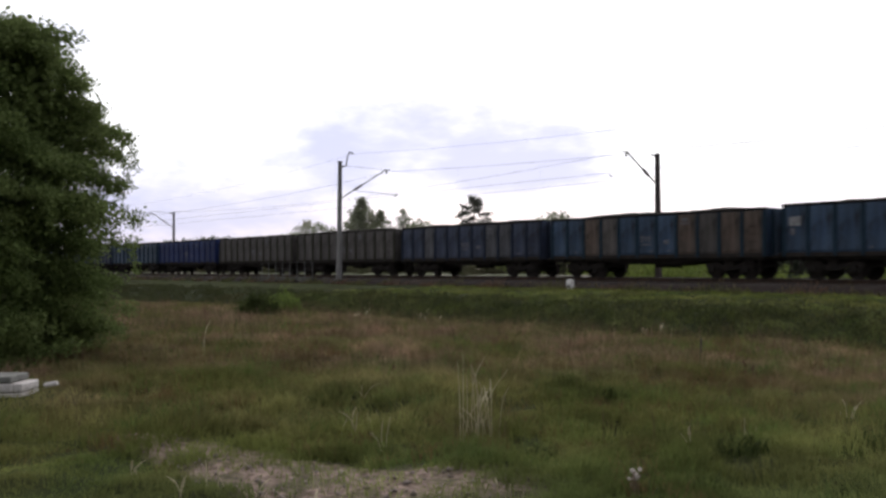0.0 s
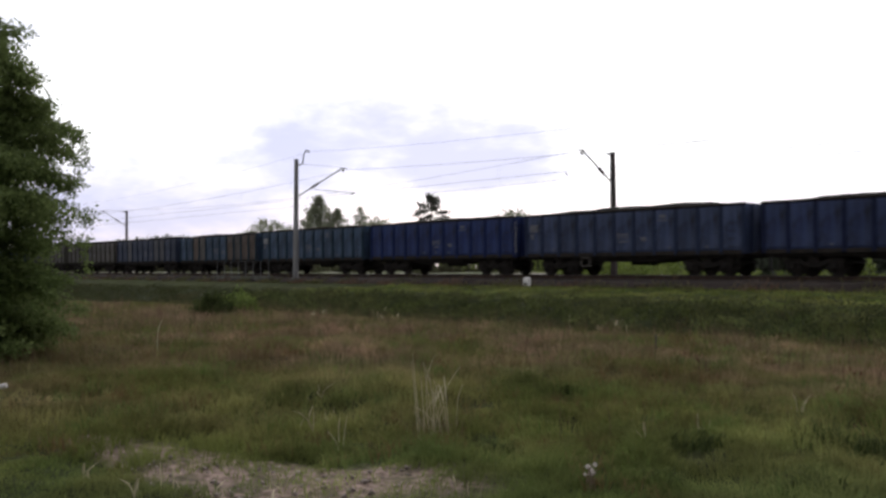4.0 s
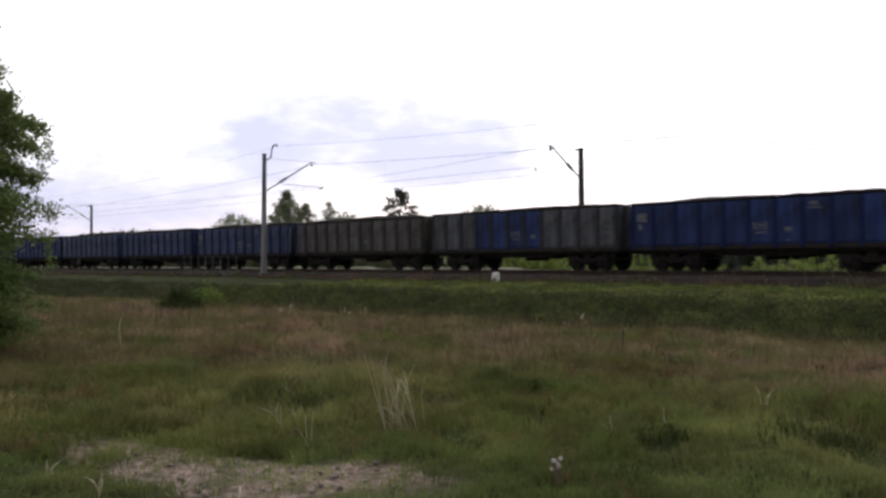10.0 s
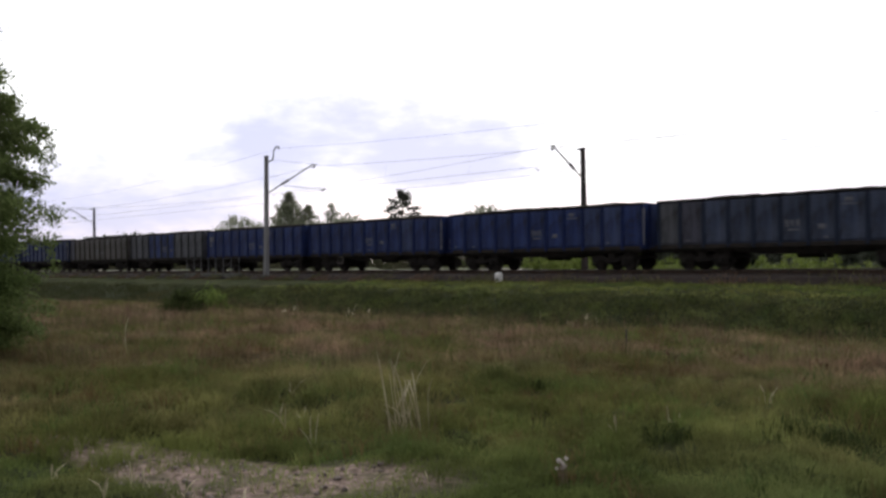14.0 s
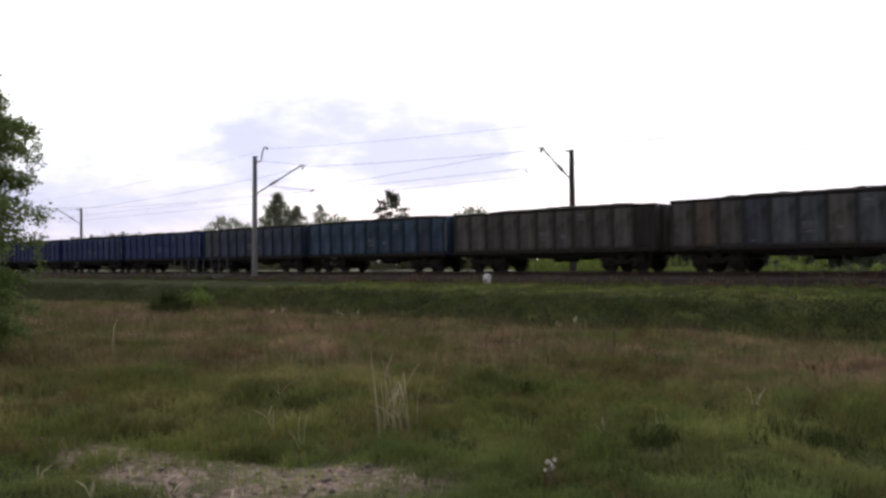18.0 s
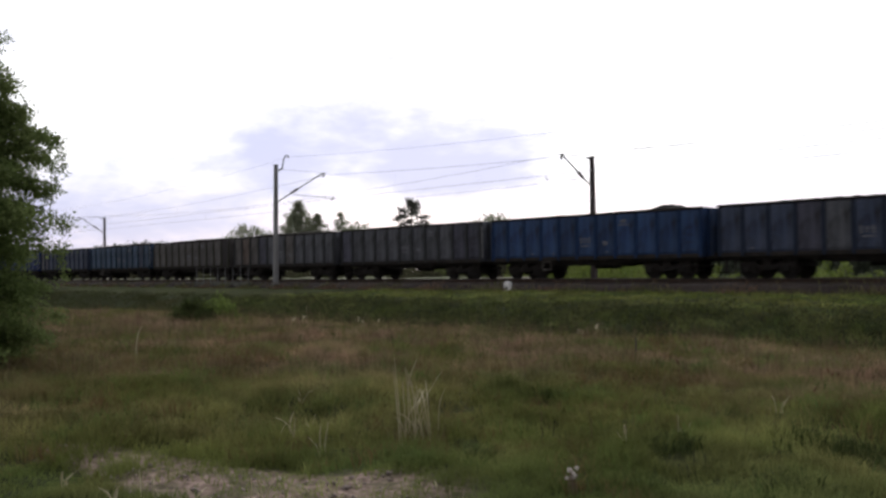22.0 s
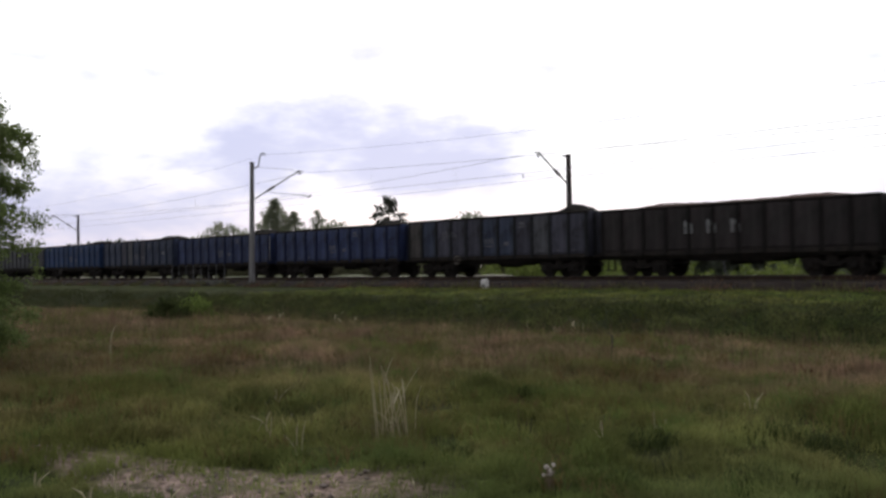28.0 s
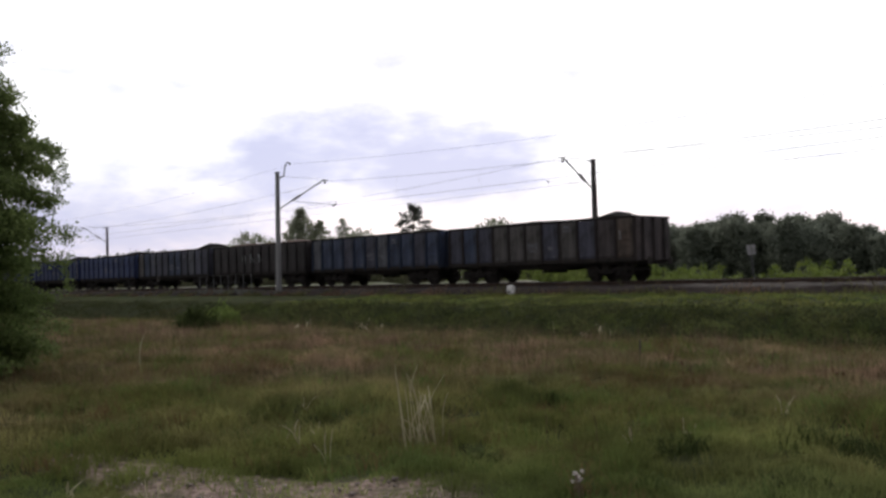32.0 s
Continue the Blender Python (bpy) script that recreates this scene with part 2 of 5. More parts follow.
M = dict(
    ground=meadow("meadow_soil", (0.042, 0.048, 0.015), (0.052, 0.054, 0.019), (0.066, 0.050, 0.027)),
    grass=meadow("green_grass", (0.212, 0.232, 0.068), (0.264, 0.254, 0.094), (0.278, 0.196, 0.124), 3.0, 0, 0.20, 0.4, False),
    rusty=material("rusty_grass", (0.215, 0.135, 0.072), (0.165, 0.115, 0.055), 0.6, 0.9, 0, 0, 3.0, "World", (0.13, 0.12, 0.045), 0.5, (0.45, 0.6), island=0.35, translucent=0.3, spec=0.05),
    fresh=material("fresh_grass", (0.135, 0.205, 0.055), (0.180, 0.225, 0.070), 0.6, 0.9, 0, 0, 3.0, "World", (0.10, 0.15, 0.05), 0.5, (0.45, 0.6), island=0.35, translucent=0.35, spec=0.05),
    dry=material("dry_grass", (0.170, 0.108, 0.074), (0.140, 0.090, 0.062), 0.5, 0.8, 0, 0, 3.0, "World", (0.12, 0.12, 0.05), 0.4, (0.42, 0.60), island=0.4, translucent=0.3),
    sorrel=material("red_sorrel", (0.16, 0.065, 0.04), (0.11, 0.05, 0.03), 3.0, 0.8, 0, 0, 20, island=0.3, translucent=0.2),
    dead_stem=material("withered_stem", (0.30, 0.22, 0.16), (0.20, 0.14, 0.10), 3.0, 0.9, 0, 0, 20, island=0.3),
    straw=material("straw", (0.64, 0.57, 0.40), (0.50, 0.43, 0.28), 3.0, 0.8, 0, 0, 20, island=0.25, translucent=0.2),
    ballast=material("ballast", (0.025, 0.0155, 0.012), (0.016, 0.0105, 0.0085), 1.2, 0.95, 0, 0.9, 22.0, "World", (0.036, 0.024, 0.017), 0.5),
    stone=material("gravel", (0.33, 0.275, 0.25), (0.19, 0.155, 0.138), 3.0, 0.9, 0, 0.6, 30.0, "World", island=0.22),
    sand=material("pale_sand", (0.22, 0.205, 0.165), (0.16, 0.15, 0.11), 0.5, 0.95, 0, 0.6, 12.0, "World", (0.075, 0.09, 0.036), 0.42, (0.40, 0.54)),
    rail=material("rusty_rail", (0.075, 0.045, 0.032), (0.05, 0.035, 0.028), 3.0, 0.7, 0.3, 0.2, 40),
    railtop=material("worn_rail_head", (0.22, 0.20, 0.19), (0.16, 0.14, 0.13), 3.0, 0.45, 0.8, 0.1, 40),
    sleeper=material("concrete_sleeper", (0.075, 0.062, 0.054), (0.045, 0.037, 0.033), 3.0, 0.9, 0, 0.4, 40, vary=0.2),
    rail_paint=material("grey_railing_paint", (0.17, 0.17, 0.175), (0.12, 0.12, 0.125), 4.0, 0.7, 0, 0.1, 40),
    concrete=material("mast_concrete", (0.27, 0.265, 0.27), (0.20, 0.195, 0.20), 1.2, 0.9, 0, 0.3, 25, c=(0.15, 0.14, 0.145), c_scale=0.8, stretch=(1, 1, 0.3)),
    dark_concrete=material("dark_mast_concrete", (0.085, 0.066, 0.062), (0.060, 0.050, 0.050), 1.2, 0.9, 0, 0.3, 25, c=(0.11, 0.08, 0.07), c_scale=0.8, stretch=(1, 1, 0.3)),
    steel=material("galvanised_steel", (0.16, 0.16, 0.17), (0.09, 0.09, 0.10), 4.0, 0.6, 0.5, 0.1, 40),
    dark_steel=material("grimy_underframe", (0.020, 0.017, 0.016), (0.035, 0.028, 0.024), 3.0, 0.85, 0.1, 0.3, 30),
    wheel=material("wheel_steel", (0.040, 0.030, 0.026), (0.025, 0.021, 0.020), 3.0, 0.65, 0.4, 0.2, 30),
    insulator=material("brown_insulator", (0.06, 0.03, 0.022), (0.05, 0.028, 0.02), 5.0, 0.25, 0, 0, 30),
    coal=material("coal", (0.012, 0.011, 0.011), (0.022, 0.020, 0.019), 6.0, 0.95, 0, 0.8, 14.0, spec=0.04),
    red_ore=material("brown_load", (0.09, 0.045, 0.035), (0.06, 0.03, 0.025), 6.0, 0.9, 0, 1.0, 14.0),
    white=material("white_paint", (0.86, 0.84, 0.83), (0.74, 0.72, 0.71), 5.0, 0.7, 0, 0.1, 40),
    slab=material("white_slab", (0.72, 0.68, 0.67), (0.56, 0.52, 0.51), 3.0, 0.85, 0, 0.3, 25),
    grey_slab=material("grey_slab", (0.26, 0.26, 0.25), (0.19, 0.19, 0.18), 3.0, 0.9, 0, 0.3, 25),
    mark=material("faded_white_mark", (0.20, 0.20, 0.225), (0.09, 0.09, 0.105), 8.0, 0.8, 0, 0, 30),
    bright_mark=material("white_mark", (0.34, 0.34, 0.35), (0.20, 0.20, 0.21), 8.0, 0.8, 0, 0, 30),
    plate=material("weathered_plate", (0.42, 0.41, 0.42), (0.30, 0.29, 0.30), 5.0, 0.7, 0, 0.1, 40),
    concrete_pale=material("pale_steel", (0.22, 0.20, 0.18), (0.13, 0.11, 0.10), 3.0, 0.9, 0, 0.2, 40),
    kerb=material("mossy_concrete", (0.15, 0.15, 0.13), (0.09, 0.09, 0.08), 2.0, 0.9, 0, 0.4, 25),
    bark=material("bark", (0.055, 0.045, 0.036), (0.12, 0.11, 0.10), 4.0, 0.9, 0, 0.6, 30, stretch=(1, 1, 0.3)),
    pine_bark=material("pine_bark", (0.13, 0.07, 0.045), (0.07, 0.05, 0.04), 4.0, 0.9, 0, 0.6, 30),
    leaf=material("birch_leaf", (0.148, 0.200, 0.070), (0.180, 0.228, 0.085), 1.0, 0.7, 0, 0, 10, island=0.3, translucent=0.45, spec=0.06),
    ridge_leaf=material("ridge_leaf", (0.080, 0.095, 0.075), (0.100, 0.115, 0.088), 0.1, 0.8, 0, 0, 10, "World", island=0.2, translucent=0.4, spec=0.05),
    # the next two leaf colours are paled to carry the haze of distance
    hazy_far_leaf=material("hazy_far_leaf", (0.255, 0.280, 0.195), (0.295, 0.310, 0.215), 0.3, 0.8, 0, 0, 10, "World", island=0.25, translucent=0.7, spec=0.1),
    hazy_wood_leaf=material("hazy_wood_leaf", (0.205, 0.232, 0.185), (0.230, 0.250, 0.195), 0.3, 0.8, 0, 0, 10, "World", island=0.15, translucent=0.55, spec=0.05),
    needle=material("pine_needles", (0.150, 0.170, 0.130), (0.175, 0.192, 0.146), 1.0, 0.8, 0, 0, 10, island=0.35, translucent=0.35, spec=0.1),
    pine=material("dark_pine_needles", (0.085, 0.090, 0.075), (0.110, 0.112, 0.092), 1.0, 0.8, 0, 0, 10, island=0.35, translucent=0.25, spec=0.05),
    bush_leaf=material("bush_leaf", (0.185, 0.25, 0.055), (0.25, 0.30, 0.080), 0.8, 0.6, 0, 0, 10, "World", island=0.35, translucent=0.4),
    meadow_bush=material("light_shrub_leaf", (0.130, 0.190, 0.046), (0.165, 0.215, 0.060), 0.8, 0.6, 0, 0, 10, "World", island=0.3, translucent=0.35, spec=0.05),
    # weed green darkened to carry the shade of the bank's face
    shaded_bank_leaf=material("shaded_bank_leaf", (0.052, 0.064, 0.027), (0.074, 0.080, 0.036), 0.5, 0.85, 0, 0, 10, "World", (0.085, 0.078, 0.035), 0.4, (0.55, 0.68), island=0.4, translucent=0.25, spec=0.05),
    dark_leaf=material("shrub_leaf", (0.050, 0.070, 0.024), (0.068, 0.085, 0.030), 0.5, 0.8, 0, 0, 10, "World", island=0.35, translucent=0.3, spec=0.05),
    scrub_leaf=material("scrub_leaf", (0.085, 0.095, 0.050), (0.110, 0.105, 0.065), 0.5, 0.8, 0, 0, 10, "World", island=0.35, translucent=0.3, spec=0.05),
    petal=material("seed_head", (0.70, 0.63, 0.60), (0.45, 0.38, 0.36), 8.0, 0.9, 0, 0, 30),
)
PAINT = dict(
    blue=paint("blue_paint", (0.018, 0.038, 0.160), (0.026, 0.045, 0.142)),
    dblue=paint("dark_blue_paint", (0.038, 0.058, 0.160), (0.048, 0.066, 0.142)),
    sky=paint("mid_blue_paint", (0.027, 0.062, 0.175), (0.034, 0.070, 0.157)),
    umber=paint("rusty_dark_paint", (0.101, 0.082, 0.083), (0.073, 0.062, 0.066)),
    # blue lightened in place of stronger sky light on wagon 1's side
    lblue=paint("lightened_blue_paint", (0.052, 0.075, 0.163), (0.065, 0.084, 0.155)),
    slate=paint("slate_blue_paint", (0.049, 0.066, 0.124), (0.065, 0.079, 0.124)),
    teal=paint("teal_paint", (0.046, 0.083, 0.155), (0.060, 0.096, 0.156)),
    grey=paint("grey_paint", (0.118, 0.122, 0.142), (0.090, 0.094, 0.112)),
    olive=paint("olive_grey_paint", (0.120, 0.110, 0.106), (0.094, 0.086, 0.087)),
    brown=paint("brown_paint", (0.143, 0.104, 0.086), (0.103, 0.084, 0.073)),
    black=paint("black_brown_paint", (0.043, 0.038, 0.039), (0.034, 0.026, 0.028)),
    dgrey=paint("dark_grey_paint", (0.091, 0.091, 0.128), (0.069, 0.070, 0.099)),
)


# each wagon paint darkened to draw the ribs' shadow lines, with dirt streaks
RIB = {k: material("shaded_rib_" + k, tuple(v * 0.95 for v in c), tuple(v * 1.2 for v in c), 2.0, 0.8, 0, 0.15, 26.0, spec=0.15, streak=0.6)
       for k, c in dict(blue=(0.016, 0.027, 0.098), dblue=(0.015, 0.021, 0.058), sky=(0.019, 0.041, 0.105), slate=(0.024, 0.033, 0.058), lblue=(0.030, 0.042, 0.085), umber=(0.034, 0.028, 0.028), teal=(0.019, 0.040, 0.062),
                        grey=(0.045, 0.047, 0.050), olive=(0.049, 0.048, 0.037), brown=(0.050, 0.032, 0.023), black=(0.019, 0.017, 0.017), dgrey=(0.025, 0.027, 0.030)).items()}


# ---- mesh helpers ----
def finish(bm, mat, name="mesh", smooth=False):
    me = bpy.data.meshes.new(name)
    bm.normal_update()
    bm.to_mesh(me)
    bm.free()
    if mat:
        me.materials.append(mat)
    if smooth:
        for p in me.polygons:
            p.use_smooth = True
    return me


def part(name, bm, mat, parent=None, label="", smooth=False):
    ob = new(name, bm if isinstance(bm, bpy.types.Mesh) else finish(bm, mat, name, smooth))
    ob.parent = parent
    if label:
        ob["label"] = label
    return ob


def box(bm, x0, x1, y0, y1, z0, z1, bevel=0.0):
    g = bmesh.ops.create_cube(bm, size=1.0, matrix=Matrix.Translation(((x0 + x1) / 2, (y0 + y1) / 2, (z0 + z1) / 2)) @ Matrix.Diagonal((x1 - x0, y1 - y0, z1 - z0, 1)))
    if bevel:
        es = {e for v in g["verts"] for e in v.link_edges}
        bmesh.ops.bevel(bm, geom=list(es), offset=bevel, segments=2, affect="EDGES", profile=0.5)
    return bm


def boxmesh(x0, x1, y0, y1, z0, z1, mat, bevel=0.0, name="box"):
    return finish(box(bmesh.new(), x0, x1, y0, y1, z0, z1, bevel), mat, name)


def rod(bm, a, b, r0, r1=None, seg=8):
    a, b = Vector(a), Vector(b)
    d = b - a
    m = Matrix.Translation((a + b) / 2) @ d.to_track_quat("Z", "Y").to_matrix().to_4x4()
    bmesh.ops.create_cone(bm, cap_ends=True, segments=seg, radius1=r0, radius2=r0 if r1 is None else r1, depth=d.length, matrix=m)
    return bm


def loft(bm, rings):
    """Joins rings of equal count into a closed skin."""
    vs = [[bm.verts.new(p) for p in ring] for ring in rings]
    n = len(vs[0])
    for a, b in zip(vs, vs[1:]):
        for k in range(n):
            bm.faces.new((a[k], a[(k + 1) % n], b[(k + 1) % n], b[k]))
    bm.faces.new(vs[0][::-1])
    bm.faces.new(vs[-1])
    return bm


def array_mesh(name, verts, faces, mat, smooth=False):
    """A mesh from number arrays: verts (n, 3), faces (m, k)."""
    verts, faces = np.asarray(verts, np.float32), np.asarray(faces, np.int32)
    me = bpy.data.meshes.new(name)
    me.vertices.add(len(verts))
    me.vertices.foreach_set("co", verts.ravel())
    k = faces.shape[1]
    me.loops.add(faces.size)
    me.loops.foreach_set("vertex_index", faces.ravel())
    me.polygons.add(len(faces))
    me.polygons.foreach_set("loop_start", np.arange(0, faces.size, k, dtype=np.int32))
    me.update(calc_edges=True)
    if smooth:
        me.polygons.foreach_set("use_smooth", np.ones(len(faces), bool))
    me.materials.append(mat)
    return me


rng = np.random.default_rng(7)


def wave(x, y, s, seed):
    """Smooth pseudo-noise in -1..1 from a few turned sine waves."""
    r = np.random.default_rng(seed)
    z = 0
    for k in range(6):
        a, p, q = r.uniform(0, 6.283), r.uniform(0, 6.283), r.uniform(0.6, 1.7)
        z = z + np.sin((x * np.cos(a) + y * np.sin(a)) * q / s * 6.283 + p)
    return z / 3.5


# ---- ground ----
PROFILE_Y = [-4000, -6, 3, 10, 18, 21.0, 22.4, 26.2, 28.6, 33.2, 34.6, 43.2, 44.4, 47, 52, 80, 4000]
PROFILE_Z = [-0.2, 0.0, 0.0, -0.08, -0.25, -0.47, -0.44, 0.22, 0.38, 0.64, 0.66, 0.52, 0.50, 0.45, 0.2, 0.0, 0.0]


def ground_z(x, y):
    x, y = np.asarray(x, float), np.asarray(y, float)
    z = np.interp(y, PROFILE_Y, PROFILE_Z)
    rough = np.clip((33.0 - y) / 6.0, 0.15, 1.0) * np.clip((y + 400) / 300, 0, 1)
    z = z + rough * (0.07 * wave(x, y, 6.0, 1) + 0.055 * wave(x, y, 2.1, 2) + 0.030 * wave(x, y, 0.95, 3))
    return z


def make_ground():
    xs = np.concatenate([np.linspace(-4500, -160, 30), np.arange(-150, -45, 2.0), np.arange(-45, 22, 0.3), np.arange(22, 120, 3.0), np.linspace(125, 4500, 30)])
    ys = np.concatenate([np.linspace(-4500, -60, 20), np.arange(-55, -6, 3.0), np.arange(-6, 50, 0.3), np.arange(50, 140, 4.0), np.linspace(145, 4500, 30)])
    X, Y = np.meshgrid(xs, ys)
    Z = ground_z(X, Y)
    n, m = len(ys), len(xs)
    idx = np.arange(n * m).reshape(n, m)
    f = np.stack([idx[:-1, :-1], idx[:-1, 1:], idx[1:, 1:], idx[1:, :-1]], -1).reshape(-1, 4)
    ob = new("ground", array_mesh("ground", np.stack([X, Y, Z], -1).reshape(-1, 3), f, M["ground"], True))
    tagged(ob, "uneven meadow ground with green and dry patches", "ground", kind="structure")


make_ground()


# ---- railway ----
X0, X1 = -620.0, 420.0


def make_track():
    # ballast bed under both tracks
    prof = [(TRACK_Y - 5.05, 0.42), (TRACK_Y - 4.2, 0.93), (TRACK_Y - 1.7, 0.98), (TRACK_Y + 1.6, 0.98), (FAR_Y - 1.6, 0.97), (FAR_Y + 2.0, 0.93), (FAR_Y + 3.1, 0.40)]
    xs = np.concatenate([np.arange(X0, -130, 6.0), np.arange(-130, 30, 0.35), np.arange(30, X1, 6.0)])
    ts = np.linspace(0, len(prof) - 1, 46)
    py = np.interp(ts, range(len(prof)), [p[0] for p in prof])
    pz = np.interp(ts, range(len(prof)), [p[1] for p in prof])
    X, Y = np.meshgrid(xs, py)
    Z = np.repeat(pz[:, None], len(xs), 1)
    r = np.random.default_rng(3)
    near = ((X > -131) & (X < 31)).astype(float)
    Y, Z = Y + near * r.normal(0, 0.03, X.shape), Z + near * r.normal(0, 0.03, X.shape)
    n, m = X.shape
    idx = np.arange(n * m).reshape(n, m)
    f = np.stack([idx[:-1, :-1], idx[:-1, 1:], idx[1:, 1:], idx[1:, :-1]], -1).reshape(-1, 4)
    bed = new("ballast", array_mesh("ballast", np.stack([X, Y, Z], -1).reshape(-1, 3), f, M["ballast"]))
    tagged(bed, "brown stone ballast bed under two tracks", "ballast", kind="structure")
    for k, yc in enumerate((TRACK_Y, FAR_Y)):
        tr = tagged(new("railway_track"), "straight railway track with rusty rails on concrete sleepers", "railway track", "parallel tracks", "structure")
        tr.location = (0, yc, 0)
        for side in (-1, 1):
            y = side * 0.7535
            bm = bmesh.new()
            ring = [(-0.075, 0), (0.075, 0), (0.075, 0.012), (0.010, 0.03), (0.010, 0.125), (0.035, 0.135), (0.035, 0.165), (-0.035, 0.165), (-0.035, 0.135), (-0.010, 0.125), (-0.010, 0.03), (-0.075, 0.012)]
            loft(bm, [[(x, y + a, RAIL_Z - 0.172 + b) for a, b in ring] for x in (X0, X1)])
            part("rail", bm, M["rail"], tr, "rusty steel rail")
            part("rail_head", boxmesh(X0, X1, y - 0.033, y + 0.033, RAIL_Z - 0.006, RAIL_Z, M["railtop"]), None, tr, "worn bright rail head")
        me = boxmesh(-0.13, 0.13, -1.3, 1.3, RAIL_Z - 0.39, RAIL_Z - 0.175, M["sleeper"], 0.02, "sleeper")
        for i in range(260):
            part("sleeper", me, None, tr).location = (-132 + i * 0.6, 0, 0)
        bm = bmesh.new()
        for x in [v for v in np.arange(X0, X1, 0.6) if v < -132.3 or v > 23.8]:
            box(bm, x - 0.13, x + 0.13, -1.3, 1.3, RAIL_Z - 0.39, RAIL_Z - 0.175)
        part("far_sleepers", bm, M["sleeper"], tr)["kind"] = "stuff"


make_track()


# ---- catenary masts and wires ----
MAST_A_Y, MAST_B_Y = 34.05, 44.9
MASTS_A = (-128.7, -52.9)
MASTS_B = (-179.8, -107.1, -34.16)


def make_mast(x, y, toward, lean, horn, reach, tall, root, tip, mat, clamp):
    """A concrete mast with a slanted bracket over its track; toward is +1 if the track lies beyond it."""
    base = 0.70
    top = RAIL_Z + tall
    mast = tagged(new("catenary_mast"), f"slim {'grey' if horn else 'dark weathered'} concrete mast with slanted wire bracket beside the track", "catenary mast", "masts along the railway")
    mast.matrix_world = pose(x, y, base)
    h = top - base
    bm = bmesh.new()
    loft(bm, [[(sx * w + lean * z, sy * w * 0.8, z) for sx, sy in ((-1, -1), (1, -1), (1, 1), (-1, 1))] for w, z in ((0.17, 0), (0.165, 0.6), (0.115, h - 0.05), (0.105, h))])
    part("pole", bm, M[mat], mast)
    part("footing", box(bmesh.new(), -0.26, 0.26, -0.26, 0.26, -0.3, 0.24, 0.04), M["kerb"], mast, "concrete footing block")
    part("cap", box(bmesh.new(), -0.15 + lean * h, 0.15 + lean * h, -0.13, 0.13, h, h + 0.07, 0.015), M["steel"], mast)
    zb, zt = RAIL_Z + root - base, RAIL_Z + tip - base
    part("bracket", rod(bmesh.new(), (lean * zb, toward * 0.1, zb), (lean * zt, toward * reach, zt), 0.045), M["steel"], mast, "slanted tubular bracket")
    part("bracket_tip", rod(bmesh.new(), (lean * zt, toward * (reach - 0.05), zt), (lean * zt, toward * (reach + 0.42), zt + 0.02), 0.035), M["steel"], mast)
    part("stay", rod(bmesh.new(), (lean * zt, toward * 0.1, zt + 0.05), (lean * zt, toward * (reach + 0.05), zt + 0.05), 0.010), M["steel"], mast, "thin top stay rod")
    bm = bmesh.new()
    for k in range(5):
        q = 0.30 + 0.035 * k
        c = [lean * (zb + (zt - zb) * q), toward * (0.1 + (reach - 0.1) * q), zb + (zt - zb) * q]
        rod(bm, c, (c[0], c[1] + toward * 0.045, c[2] + 0.025), 0.095, seg=10)
    part("insulator", bm, M["insulator"], mast, "ribbed brown insulator")
    bm = bmesh.new()
    for k in range(4):
        rod(bm, (lean * zt, toward * (reach + 0.1), zt - 0.05 - 0.06 * k), (lean * zt, toward * (reach + 0.1), zt - 0.09 - 0.06 * k), 0.07, seg=10)
    part("insulator", bm, M["insulator"], mast, "ribbed brown insulator")
    zr = RAIL_Z + 5.86 - base
    part("registration_arm", rod(bmesh.new(), (0, toward * 1.5, zr + 0.10), (0, toward * (4.85 if horn else 4.5), zr), clamp * 0.36), M["steel"], mast, "thin registration arm")
    part("steady_clamp", rod(bmesh.new(), (0, toward * (4.72 if horn else 4.3), zr - 0.12), (0, toward * (5.0 if horn else 4.5), zr + 0.08), clamp), M["steel"], mast)
    if horn:
        bm = bmesh.new()
        pts = [(0.05, 0.12, h - 0.35), (0.10, 0.45, h - 0.18), (0.10, 0.55, h + 0.45), (0.10, 0.70, h + 0.74), (0.10, 0.92, h + 0.76), (0.10, 0.98, h + 0.60)]
        for a, b in zip(pts, pts[1:]):
            rod(bm, (a[0] + lean * h, a[1] * toward, a[2]), (b[0] + lean * h, b[1] * toward, b[2]), 0.045)
        part("horn", bm, M["steel"], mast, "curved horn for the earth wire")
    else:
        part("crossarm", rod(bmesh.new(), (lean * h, -toward * 0.1, h - 0.06), (lean * h, toward * 0.55, h - 0.06), 0.05), M["steel"], mast)
    return mast


for x in MASTS_A:
    make_mast(x, MAST_A_Y, 1, 0.012, True, 3.85, 7.85, 5.36, 7.58, "concrete", 0.055)
for x in MASTS_B:
    make_mast(x, MAST_B_Y, -1, -0.006, False, 2.85, 7.42, 5.62, 7.35, "dark_concrete", 0.025)


def span(name, knots, sag, r, label, group):
    """A wire through knots, hanging by sag in each span."""
    bm = bmesh.new()
    pts = []
    for (a, b) in zip(knots, knots[1:]):
        a, b = Vector(a), Vector(b)
        for k in range(16):
            t = k / 16
            p = a.lerp(b, t)
            p.z -= 4 * sag * t * (1 - t)
            pts.append(p)
    pts.append(Vector(knots[-1]))
    rings = [[(p.x, p.y + r * math.cos(q), p.z + r * math.sin(q)) for q in (0, 1.571, 3.142, 4.712)] for p in pts]
    loft(bm, rings)
    ob = new(name, finish(bm, M["steel"], name))
    return tagged(ob, label, "overhead wire", group)


